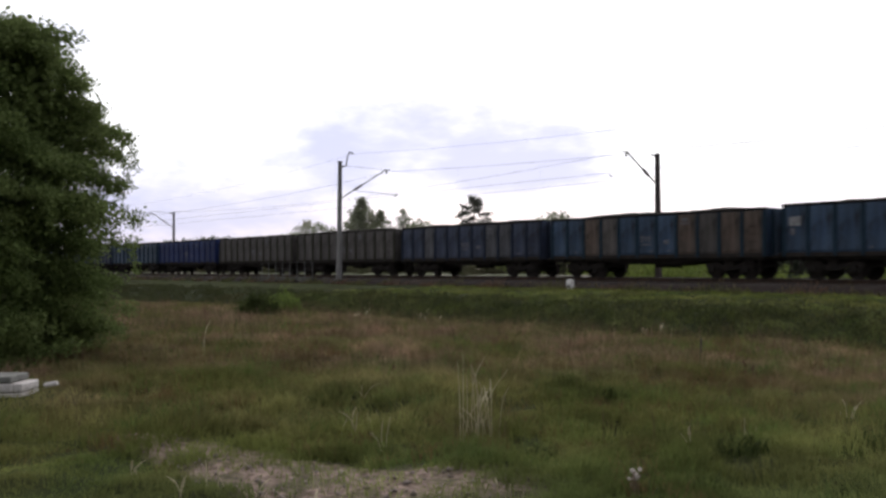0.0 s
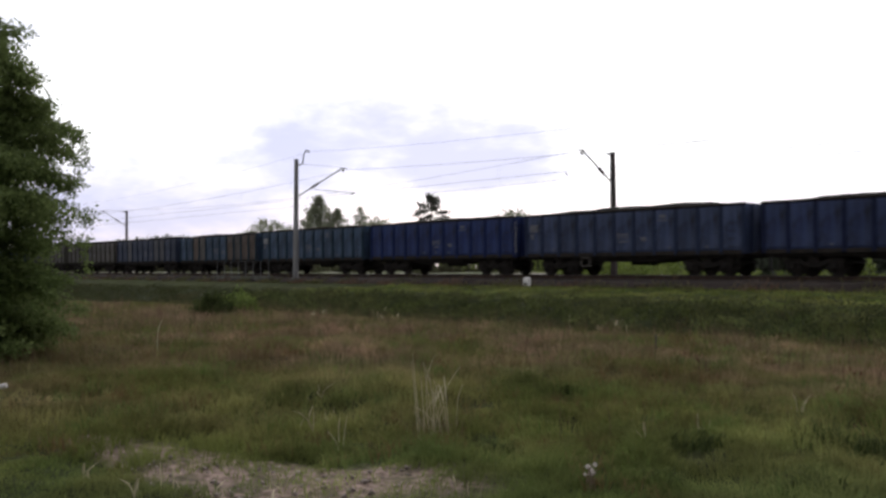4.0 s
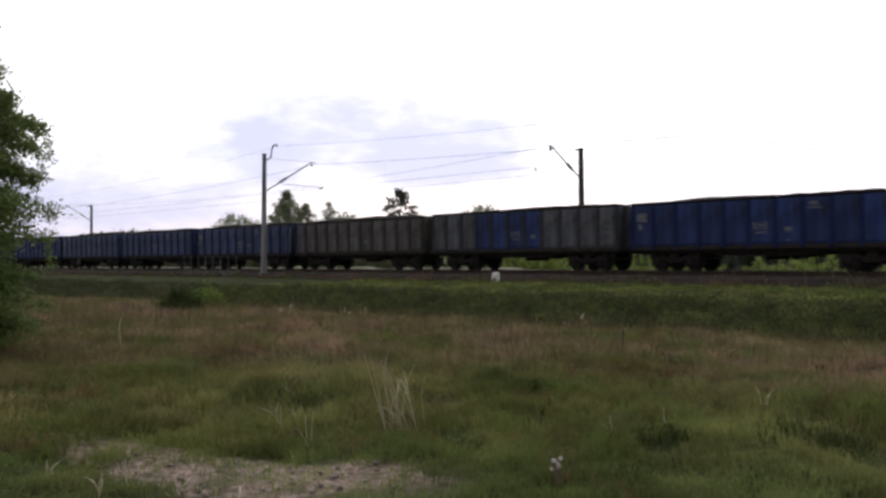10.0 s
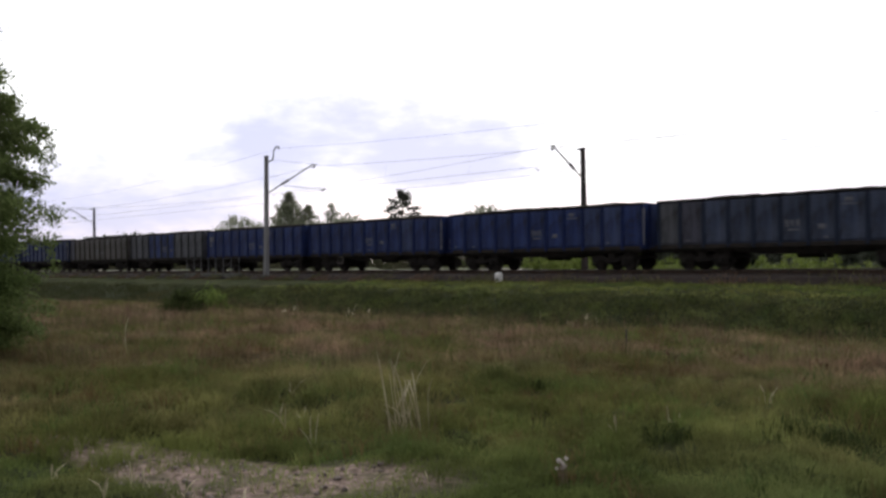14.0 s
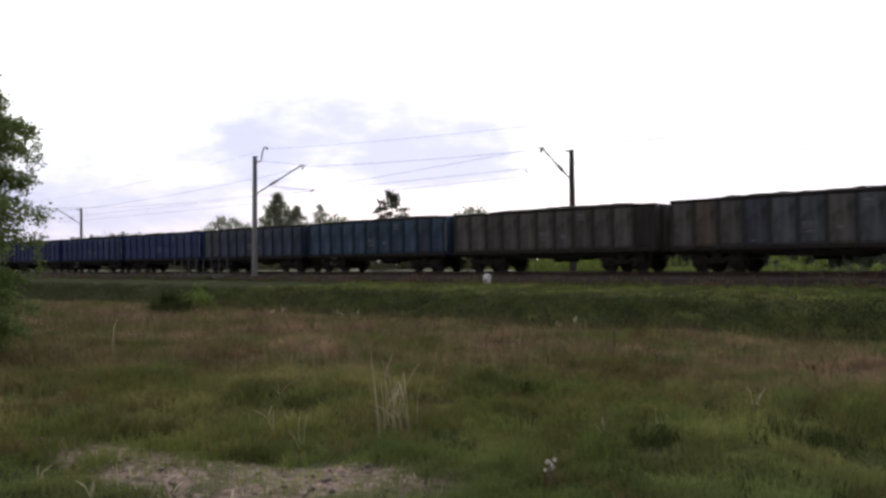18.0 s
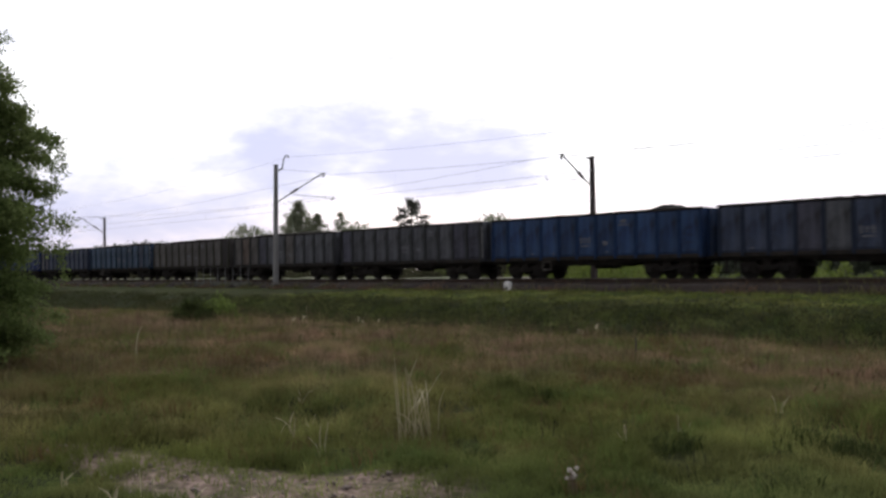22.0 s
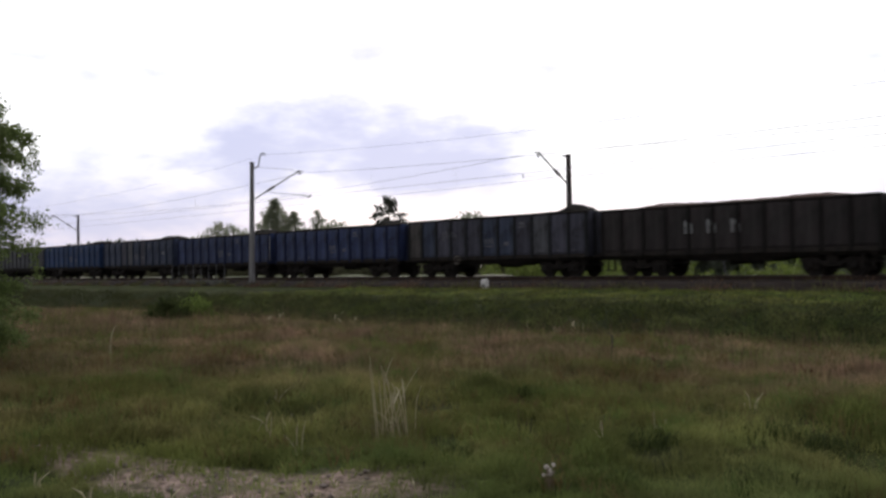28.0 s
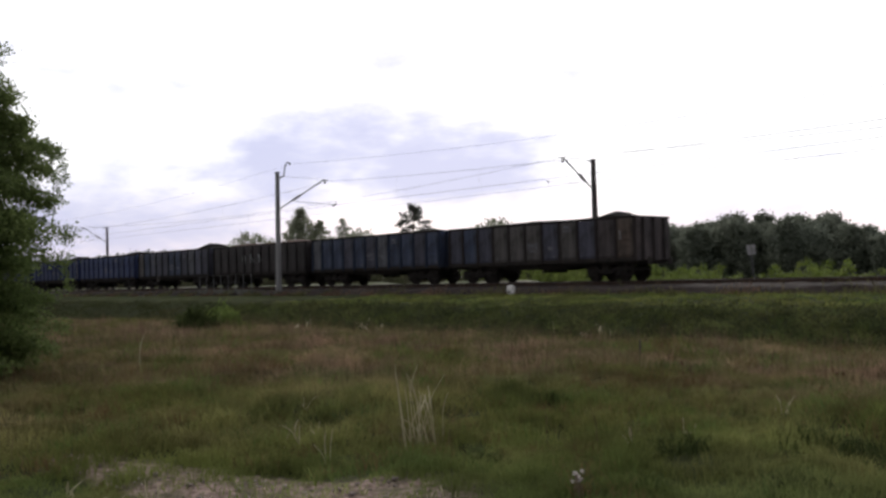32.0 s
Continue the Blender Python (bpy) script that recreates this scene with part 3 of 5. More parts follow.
def wires(xs, wy, name_group, horn_y):
    sp = xs[-1] - xs[-2]
    xs = sorted([xs[0] - sp * k for k in (3, 2, 1)] + list(xs) + [xs[-1] + sp * k for k in (1, 2, 3)])
    zc, zm = RAIL_Z + 5.78, RAIL_Z + 7.5
    span("contact_wire", [(x, wy + 0.2 * (-1) ** k, zc) for k, x in enumerate(xs)], 0.05, 0.010, "thin contact wire stretched over the track", name_group)
    span("messenger_wire", [(x, wy, zm) for x in xs], 1.05, 0.010, "sagging messenger wire above the contact wire", name_group)
    bm = bmesh.new()
    for a, b in zip(xs, xs[1:]):
        for k in range(1, 10):
            t = k / 10
            rod(bm, (a + (b - a) * t, wy, zc - 0.2 * t * (1 - t)), (a + (b - a) * t, wy, zm - 4.6 * t * (1 - t)), 0.003, seg=4)
    tagged(new("dropper_wire", finish(bm, M["steel"], "dropper_wire")), "thin vertical dropper wires between two overhead wires", "overhead wire", name_group, "stuff")
    if horn_y:
        span("earth_wire", [(x + 0.3, horn_y, RAIL_Z + 8.5) for x in xs], 1.3, 0.006, "thin earth wire on the mast tops", name_group)


wires(list(MASTS_A), TRACK_Y, "wires over the near track", MAST_A_Y + 0.95)
wires(list(MASTS_B), FAR_Y, "wires over the far track", None)


# ---- small railway things ----
def make_marker():
    ob = tagged(new("marker_stone"), "small white-painted trackside marker stone", "marker stone")
    ob.location = (-30.6, 33.2, float(ground_z(-30.6, 33.2)) - 0.13)
    bm = bmesh.new()
    loft(bm, [[(sx * w, sy * w * 0.6, z) for sx, sy in ((-1, -1), (1, -1), (1, 1), (-1, 1))] for w, z in ((0.18, -0.25), (0.175, 0.50), (0.15, 0.585), (0.09, 0.62))])
    part("post", bm, M["white"], ob)
    part("band", box(bmesh.new(), -0.11, 0.11, -0.119, -0.108, 0.22, 0.36), M["grey_slab"], ob, "worn dark band of unreadable figures")


def make_railing():
    ob = tagged(new("railing"), "thin grey steel railing of a culvert beside the ballast", "railing")
    ob.location = (-63.9, 34.0, 0.97)
    post = finish(rod(bmesh.new(), (0, 0, -0.2), (0, 0, 1.18), 0.026), M["rail_paint"], "post")
    for k in range(8):
        part("post", post, None, ob).location = (k * 1.08, 0, 0)
    for z in (0.62, 1.16):
        part("rail", rod(bmesh.new(), (-0.05, 0, z), (7.62, 0, z), 0.005), M["rail_paint"], ob)
    part("kerb", box(bmesh.new(), -0.3, 7.9, -0.15, 0.15, -0.3, 0.08, 0.02), M["kerb"], ob, "weathered concrete kerb")


def make_sign():
    ob = tagged(new("track_sign"), "white square plate on a leaning post beyond the tracks", "sign")
    z0 = float(ground_z(-24.1, 45.5))
    ob.matrix_world = pose(-24.1, 45.5, z0, 0, -5, 0)
    h = 2.95 - z0
    part("post", rod(bmesh.new(), (0, 0, -0.3), (0, 0, h), 0.04), M["steel"], ob)
    c, s = math.cos(radians(46)), math.sin(radians(46))
    bm = box(bmesh.new(), -0.23, 0.23, -0.02, 0.0, h - 0.54, h, 0.008)
    bmesh.ops.rotate(bm, verts=bm.verts, cent=(0, 0, 0), matrix=Matrix.Rotation(radians(46), 3, "Z"))
    bmesh.ops.translate(bm, verts=bm.verts, vec=(0.05 * s, -0.05 * c, 0))
    part("plate", bm, M["plate"], ob, "weathered grey-white plate")
    bm = box(bmesh.new(), -0.05, 0.10, -0.026, -0.021, h - 0.44, h - 0.10)
    bmesh.ops.rotate(bm, verts=bm.verts, cent=(0, 0, 0), matrix=Matrix.Rotation(radians(46), 3, "Z"))
    bmesh.ops.translate(bm, verts=bm.verts, vec=(0.05 * s, -0.05 * c, 0))
    part("figure", bm, M["grey_slab"], ob, "dark worn figure")


def make_bank():
    """A low pale sandy service bank beyond the far track, partly grown over."""
    xs = np.concatenate([np.arange(-260, -120, 3.0), np.arange(-120, -36, 0.6)])
    prof = np.array([(46.1, 0.30), (46.7, 0.85), (47.3, 1.04), (48.6, 1.14), (50.2, 1.18), (51.3, 1.0), (53.0, 0.05)])
    X, T = np.meshgrid(xs, np.linspace(0, 6, 25))
    Y, Z = np.interp(T, range(7), prof[:, 0]), np.interp(T, range(7), prof[:, 1])
    end = np.clip((-37.0 - X) / 7.0, 0, 1)
    Z = 0.25 + (Z - 0.25) * end * (1 + 0.10 * wave(X, Y, 5.0, 66)) + 0.04 * wave(X, Y, 1.3, 67)
    n, m = X.shape
    idx = np.arange(n * m).reshape(n, m)
    f = np.stack([idx[:-1, :-1], idx[:-1, 1:], idx[1:, 1:], idx[1:, :-1]], -1).reshape(-1, 4)
    ob = new("sandy_bank", array_mesh("sandy_bank", np.stack([X, Y, Z], -1).reshape(-1, 3), f, M["sand"], True))
    tagged(ob, "low pale sandy bank with dry growth beyond the tracks", "bank", kind="structure")


make_bank()
make_marker()
make_railing()
make_sign()


# ---- train ----
# number, paint, wall height over the rail, load height, peak (place along the wagon, height), panel changes
WAGONS = [
    (-9, "dblue", 3.29, 0.05, None, {}), (-8, "slate", 3.29, 0.05, None, {}), (-7, "teal", 3.29, 0.07, None, {}), (-6, "blue", 3.29, 0.02, None, {}),
    (-5, "olive", 3.27, 0.05, None, {}), (-4, "olive", 3.27, 0.10, None, {}), (-3, "slate", 3.27, 0.08, None, {7: "grey", 8: "grey", 2: "grey"}),
    (-2, "teal", 3.25, 0.09, None, {2: "brown", 3: "olive", 7: "brown", 8: "olive", 9: "brown", 10: "brown"}),
    (-1, "teal", 3.33, 0.05, None, {}), (0, "blue", 3.33, 0.08, None, {}), (1, "lblue", 3.31, 0.14, None, {}), (2, "dblue", 3.29, 0.11, None, {}),
    (3, "dblue", 3.29, 0.12, None, {}), (4, "olive", 3.25, 0.18, None, {0: "dgrey"}), (5, "grey", 3.31, 0.08, None, {3: "blue", 4: "blue", 5: "blue", 6: "blue"}),
    (6, "blue", 3.27, 0.07, None, {}), (7, "blue", 3.27, 0.08, None, {8: "dblue"}), (8, "blue", 3.27, 0.08, None, {8: "dblue", 9: "dblue"}), (9, "slate", 3.27, 0.07, None, {0: "grey", 1: "dgrey"}),
    (10, "teal", 3.29, 0.09, None, {9: "slate"}), (11, "olive", 3.27, 0.11, None, {9: "olive", 10: "black"}), (12, "grey", 3.31, 0.11, None, {0: "olive", 1: "brown", 2: "olive", 3: "dgrey", 6: "olive"}),
    (13, "grey", 3.33, 0.02, None, {0: "dgrey", 9: "dgrey", 10: "dgrey"}), (14, "sky", 3.33, 0.03, (4.2, 0.24), {}), (15, "slate", 3.33, 0.05, (4.4, 0.26), {3: "dgrey", 4: "grey", 6: "dgrey"}),
    (16, "dblue", 3.25, 0.03, (4.3, 0.30), {}), (17, "dblue", 3.29, 0.07, (4.6, 0.26), {}), (18, "dgrey", 3.35, 0.01, (5.1, 0.42), {0: "olive", 1: "slate", 5: "slate", 6: "slate", 8: "grey"}),
    (19, "black", 3.27, 0.13, None, {}), (20, "slate", 3.29, 0.03, (4.5, 0.16), {0: "grey", 3: "dgrey", 5: "dgrey", 6: "grey", 9: "dgrey"}), (21, "umber", 3.25, 0.05, (4.75, 0.27), {0: "dgrey", 1: "slate", 2: "dgrey", 3: "olive", 4: "olive", 5: "olive", 6: "dgrey", 7: "olive", 8: "dgrey", 10: "brown"}),
]
COLOUR_WORDS = dict(blue="bright blue", dblue="dark blue", sky="mid-blue", slate="slate blue", lblue="lightened blue", umber="rusty brown", teal="faded teal", grey="grey", olive="olive-grey", brown="brown", black="blackish brown", dgrey="dark grey")
BODY_L, BODY_HW, FLOOR_Z, NPAN = 13.24, 1.40, 1.03, 11
STEP_X = BODY_L / NPAN
mesh_cache = {}


def cached(key, make):
    if key not in mesh_cache:
        mesh_cache[key] = make()
    return mesh_cache[key]


def panel_mesh(h, mat):
    """A pressed steel side panel between two ribs, its middle bulging slightly."""
    bm = bmesh.new()
    w, z0, z1 = STEP_X / 2 - 0.006, FLOOR_Z + 0.16, h - 0.13
    loft(bm, [[(-w, 0.0, z0), (w, 0.0, z0), (w, 0.0, z1), (-w, 0.0, z1)],
              [(-w, -0.02, z0), (w, -0.02, z0), (w, -0.02, z1), (-w, -0.02, z1)],
              [(-w + 0.14, -0.05, z0 + 0.10), (w - 0.14, -0.05, z0 + 0.10), (w - 0.14, -0.05, z1 - 0.10), (-w + 0.14, -0.05, z1 - 0.10)]])
    return finish(bm, mat, "panel")


def rib_mesh(h, mat):
    bm = bmesh.new()
    z0, z1 = FLOOR_Z - 0.05, h - 0.10
    loft(bm, [[(-0.085, -0.02, z), (-0.055, -d, z), (0.055, -d, z), (0.085, -0.02, z)] for z, d in ((z0, 0.05), (z0 + 0.12, 0.125), (z1 - 0.5, 0.125), (z1, 0.06))])
    return finish(bm, mat, "rib")


def wheelset_mesh():
    bm = bmesh.new()
    rod(bm, (0, -1.05, 0), (0, 1.05, 0), 0.08, seg=10)
    for s in (-1, 1):
        prof = [(0.10, 0.74), (0.30, 0.725), (0.40, 0.70), (0.49, 0.69), (0.49, 0.715), (0.46, 0.725), (0.455, 0.83), (0.40, 0.835), (0.38, 0.80), (0.16, 0.79), (0.10, 0.84)]
        seg = 24
        rings = [[(r * math.cos(6.2832 * k / seg), s * y, r * math.sin(6.2832 * k / seg)) for k in range(seg)] for r, y in prof]
        loft(bm, rings)
        for k in range(2):  # balance marks that show the turning
            a = 3.1416 * k
            box(bm, 0.24 * math.cos(a) - 0.05, 0.24 * math.cos(a) + 0.05, s * 0.80 - 0.015, s * 0.80 + 0.015, 0.24 * math.sin(a) - 0.05, 0.24 * math.sin(a) + 0.05)
    bmesh.ops.recalc_face_normals(bm, faces=bm.faces)
    return finish(bm, M["wheel"], "wheelset")


def side_frame_mesh():
    """A cast bogie side: bowed beam, two axle boxes with coil springs, brake gear."""
    bm = bmesh.new()
    pts = [(-1.32, 0.62), (-0.9, 0.70), (-0.55, 0.62), (-0.28, 0.48), (0.28, 0.48), (0.55, 0.62), (0.9, 0.70), (1.32, 0.62)]
    loft(bm, [[(x, -0.06, z - 0.08), (x, 0.06, z - 0.08), (x, 0.06, z + 0.12), (x, -0.06, z + 0.12)] for x, z in pts])
    for ax in (-0.9, 0.9):
        box(bm, ax - 0.15, ax + 0.15, -0.16, 0.08, 0.32, 0.60, 0.03)
        rod(bm, (ax, -0.20, 0.46), (ax, -0.15, 0.46), 0.11, seg=12)
        for d in (-0.26, 0.26):
            rod(bm, (ax + d, -0.02, 0.30), (ax + d, -0.02, 0.62), 0.085, seg=10)
            box(bm, ax + d - 0.1, ax + d + 0.1, -0.1, 0.06, 0.27, 0.31)
    box(bm, -0.22, 0.22, -0.12, 0.1, 0.56, 0.86, 0.02)
    return finish(bm, M["dark_steel"], "side_frame")


def bolster_mesh():
    bm = box(bmesh.new(), -0.25, 0.25, -0.95, 0.95, 0.52, 0.84, 0.03)
    for x in (-1.3, 1.3):
        box(bm, x - 0.05, x + 0.05, -0.98, 0.98, 0.56, 0.70)
    for x in (-0.36, 0.36):
        box(bm, x - 0.06, x + 0.06, -0.8, 0.8, 0.30, 0.46)
    return finish(bm, M["dark_steel"], "bolster")


def underframe_mesh():
    bm = bmesh.new()
    for s in (-1, 1):
        box(bm, -6.35, 6.35, s * 1.2 - 0.06, s * 1.2 + 0.06, 0.86, 1.03)
        box(bm, -6.2, 6.2, s * 0.3 - 0.05, s * 0.3 + 0.05, 0.80, 1.03)
        loft(bm, [[(x, s * 1.02 - 0.05, 0.90), (x, s * 1.02 + 0.05, 0.90), (x, s * 1.02 + 0.05, z), (x, s * 1.02 - 0.05, z)][:: -s] for x, z in ((-3.3, 0.86), (-1.6, 0.70), (1.6, 0.70), (3.3, 0.86))])
    for x in (-6.35, -4.5, -2.2, 0, 2.2, 4.5, 6.35):
        box(bm, x - 0.08, x + 0.08, -1.3, 1.3, 0.84, 1.03)
    return finish(bm, M["dark_steel"], "underframe")


def buffer_mesh():
    bm = bmesh.new()
    rod(bm, (0, 0, 0), (0.32, 0, 0), 0.13, 0.10, 12)
    rod(bm, (0.32, 0, 0), (0.56, 0, 0), 0.075, seg=10)
    rod(bm, (0.56, 0, 0), (0.60, 0, 0), 0.23, 0.21, 16)
    return finish(bm, M["dark_steel"], "buffer")


def brake_mesh():
    bm = bmesh.new()
    rod(bm, (-0.55, 0.1, 0.70), (0.55, 0.1, 0.70), 0.17, seg=14)
    rod(bm, (1.0, -0.2, 0.66), (2.2, -0.2, 0.66), 0.03)
    box(bm, 0.85, 1.05, -0.35, 0.1, 0.52, 0.85)
    return finish(bm, M["dark_steel"], "brake_tank")


def step_mesh():
    bm = bmesh.new()
    for x in (-0.22, 0.22):
        box(bm, x - 0.02, x + 0.02, -0.03, 0.03, 0.30, 1.0)
    box(bm, -0.24, 0.24, -0.10, 0.08, 0.28, 0.32)
    return finish(bm, M["dark_steel"], "footstep")


def load_mesh(load, peak, h, mat, seed):
    """A heap that fills the wagon from wall to wall, uneven, with a peak where one was dumped."""
    n, m = 54, 14
    xs, ys = np.linspace(-BODY_L / 2 + 0.09, BODY_L / 2 - 0.09, n), np.linspace(-BODY_HW + 0.10, BODY_HW - 0.10, m)
    X, Y = np.meshgrid(xs, ys)
    ex = np.clip((BODY_L / 2 - np.abs(X)) / 2.6, 0, 1) ** 0.8
    ey = np.cos(Y / BODY_HW * 1.45) ** 0.7
    Z = h - 0.10 + (load + 0.16) * ex * ey * (1 + 0.15 * wave(X + seed * 9, Y, 6.0, seed)) + 0.03 * wave(X, Y, 0.9, seed + 50)
    if peak:
        px, ph = peak
        Z = Z + ph * np.exp(-(np.abs(X - px) / 0.50) ** 1.4) * np.clip(ey * 1.2, 0, 1)
    V = np.stack([X, Y, Z], -1).reshape(-1, 3)
    idx = np.arange(n * m).reshape(m, n)
    f = np.stack([idx[:-1, :-1], idx[:-1, 1:], idx[1:, 1:], idx[1:, :-1]], -1).reshape(-1, 4)
    # a floor under the heap closes it
    lo = V.copy()
    lo[:, 2] = FLOOR_Z + 0.12
    f2 = f[:, ::-1] + n * m
    rim = np.concatenate([idx[0, :], idx[1:, -1], idx[-1, -2::-1], idx[-2:0:-1, 0]])
    nxt = np.roll(rim, -1)
    f3 = np.stack([rim, rim + n * m, nxt + n * m, nxt], -1)
    return array_mesh("coal_load", np.concatenate([V, lo]), np.concatenate([f, f2, f3]), mat)


train = []      # (thing, its first x)
wheelsets = []  # (wheelset, its x in the bogie)


def make_wagon(num, colour, h, load, peak, changes):
    x = FIRST_X + (num + 0.5) * PITCH_L
    mat = PAINT[colour]
    words = COLOUR_WORDS[colour]
    if changes:
        words += " and " + COLOUR_WORDS[next(iter(changes.values()))]
    wagon = tagged(new("coal_wagon"), f"{words} open wagon with ribbed steel sides, loaded", "freight wagon", "wagons of the coal train")
    wagon.matrix_world = pose(x, TRACK_Y, RAIL_Z)
    train.append((wagon, x))
    hx, hw = BODY_L / 2, BODY_HW

    def shell():
        bm = bmesh.new()
        box(bm, -hx, hx, -hw + 0.005, hw - 0.005, FLOOR_Z, FLOOR_Z + 0.1)
        for s in (-1, 1):
            box(bm, -hx, hx, s * hw - 0.03 * (s > 0), s * hw + 0.03 * (s < 0), FLOOR_Z + 0.1, h - 0.02)
            box(bm, s * hx - 0.05 * (s > 0), s * hx + 0.05 * (s < 0), -hw + 0.03, hw - 0.03, FLOOR_Z + 0.1, h - 0.02)
        return finish(bm, mat, "body")

    body = part("body", cached(("shell", h, colour), shell), None, wagon)
    for s in (-1, 1):
        part("top_rail", cached(("toprail", h, colour), lambda: boxmesh(-hx - 0.02, hx + 0.02, -0.09, 0.05, h - 0.10, h, M["dark_steel"], 0.015)), None, wagon).matrix_basis = pose(0, s * hw, 0, 0, 0, 0 if s < 0 else 180)
        part("sill", cached(("sill", colour), lambda: boxmesh(-hx, hx, -0.07, 0.0, FLOOR_Z - 0.04, FLOOR_Z + 0.15, M["dark_steel"], 0.01)), None, wagon).matrix_basis = pose(0, s * (hw + 0.003), 0, 0, 0, 0 if s < 0 else 180)
        for k in range(NPAN):
            col = changes.get(k, colour)
            me = cached(("panel", h, col), lambda: panel_mesh(h, PAINT[col]))
            px = -hx + (k + 0.5) * STEP_X
            part("panel", me, None, body).matrix_basis = pose(px, s * (hw + 0.003), 0, 0, 0, 0 if s < 0 else 180)
        for k in range(NPAN + 1):
            px = min(max(-hx + k * STEP_X, -hx + 0.09), hx - 0.09)
            part("rib", cached(("rib", h, colour), lambda: rib_mesh(h, RIB[colour])), None, body).matrix_basis = pose(px, s * (hw + 0.005), 0, 0, 0, 0 if s < 0 else 180)
    for e in (-1, 1):
        for y in (-0.9, 0, 0.9):
            part("end_rib", cached(("endrib", h, colour), lambda: boxmesh(0.0, 0.10, -0.06, 0.06, FLOOR_Z - 0.05, h - 0.1, RIB[colour], 0.015)), None, body).matrix_basis = pose(e * (hx + 0.002), y, 0, 0, 0, 0 if e > 0 else 180)
        for y in (-0.875, 0.875):
            part("buffer", cached("buffer", buffer_mesh), None, wagon).matrix_basis = pose(e * 6.42, y, 1.0, 0, 0, 0 if e > 0 else 180)
        part("coupling", cached("hook", lambda: finish(rod(rod(bmesh.new(), (0, 0, 0), (0.52, 0, -0.02), 0.05), (0.3, 0, 0), (0.62, 0, -0.12), 0.04), M["dark_steel"], "hook")), None, wagon).matrix_basis = pose(e * 6.42, 0, 0.98, 0, 0, 0 if e > 0 else 180)
        for s in (-1, 1):
            part("footstep", cached("step", step_mesh), None, wagon, "grimy steel footstep").location = (e * 6.05, s * 1.36, 0)
        bogie = part("bogie", cached("bolster", bolster_mesh), None, wagon)
        bogie.location = (e * 4.5, 0, 0)
        for s in (-1, 1):
            part("side_frame", cached("side_frame", side_frame_mesh), None, bogie).matrix_basis = pose(0, s * 1.0, 0, 0, 0, 0 if s < 0 else 180)
        for wx in (-0.9, 0.9):
            ws = part("wheelset", cached("wheelset", wheelset_mesh), None, bogie)
            ws.location = (wx, 0, 0.46)
            wheelsets.append((ws, wx))
    part("underframe", cached("underframe", underframe_mesh), None, wagon)
    part("brake_tank", cached("brake", brake_mesh), None, wagon)
    ld = new("coal_load", load_mesh(load, peak, h, M["red_ore"] if num == 19 else M["coal"], num + 20))
    tagged(ld, "brown heaped bulk load in an open wagon" if num == 19 else "black heaped coal filling an open wagon", "coal", "loads of the coal train")
    ld.matrix_world = wagon.matrix_world
    train.append((ld, x))
    return wagon


def add_fittings():
    """Brake gear that shows on single wagons, and the tail plates of the last one."""
    for num, x in ((1, -2.4), (7, -3.1), (10, -3.9), (14, -2.6)):
        bm = bmesh.new()
        for a, b in (((-0.27, 0.50), (0.27, 0.50)), ((-0.27, 0.92), (0.27, 0.92)), ((-0.27, 0.50), (-0.27, 0.92)), ((0.27, 0.50), (0.27, 0.92))):
            rod(bm, (x + a[0], -1.46, a[1]), (x + b[0], -1.46, b[1]), 0.022, seg=6)
        rod(bm, (x, -1.46, 0.9), (x, -1.2, 0.95), 0.03, seg=6)
        part("brake_frame", bm, M["concrete_pale"], wagons[num], "pale steel brake frame")
    bm = bmesh.new()
    for k in range(16):
        a, b = 6.2832 * k / 16, 6.2832 * (k + 1) / 16
        rod(bm, (-2.5 + 0.24 * math.cos(a), -1.5, 0.98 + 0.24 * math.sin(a)), (-2.5 + 0.24 * math.cos(b), -1.5, 0.98 + 0.24 * math.sin(b)), 0.025, seg=6)
    for a in (0.4, 2.5, 4.6):
        rod(bm, (-2.5, -1.5, 0.98), (-2.5 + 0.24 * math.cos(a), -1.5, 0.98 + 0.24 * math.sin(a)), 0.018, seg=6)
    rod(bm, (-2.5, -1.5, 0.98), (-2.5, -1.2, 0.98), 0.03, seg=6)
    part("handwheel", bm, M["concrete_pale"], wagons[18], "pale round brake handwheel")
    for y in (-1.15, 1.15):
        part("tail_plate", box(bmesh.new(), 6.50, 6.52, y - 0.07, y + 0.07, 2.04, 2.26), M["plate"], wagons[21], "small white tail plate")
        part("lamp_bracket", box(bmesh.new(), 6.395, 6.50, y - 0.02, y + 0.02, 2.1, 2.16), M["dark_steel"], wagons[21])
    for num in (0, 3, 7, 8, 10, 13, 16):
        for x in (BODY_L / 2 + 0.03, -BODY_L / 2 - 0.03):
            bm = rod(bmesh.new(), (x, -BODY_HW - 0.05, 1.25), (x, -BODY_HW - 0.05, 3.0 if x > 0 else 1.9), 0.024, seg=6)
            for z in (1.25, 1.9 if x < 0 else 3.0):
                rod(bm, (x, -BODY_HW - 0.05, z), (x - math.copysign(0.08, x), -BODY_HW, z), 0.02, seg=6)
            part("handrail", bm, M["plate"], wagons[num], "pale steel corner handrail")
    for num in wagons:
        for z in (1.35, 1.70, 2.05, 2.40):
            part("ladder_rung", cached("rung", lambda: finish(rod(bmesh.new(), (-0.2, 0, 0), (0.2, 0, 0), 0.014, seg=6), M["dark_steel"], "rung")), None, wagons[num]).location = (6.05, -BODY_HW - 0.135, z)


wagons = {w[0]: make_wagon(*w) for w in WAGONS}
add_fittings()



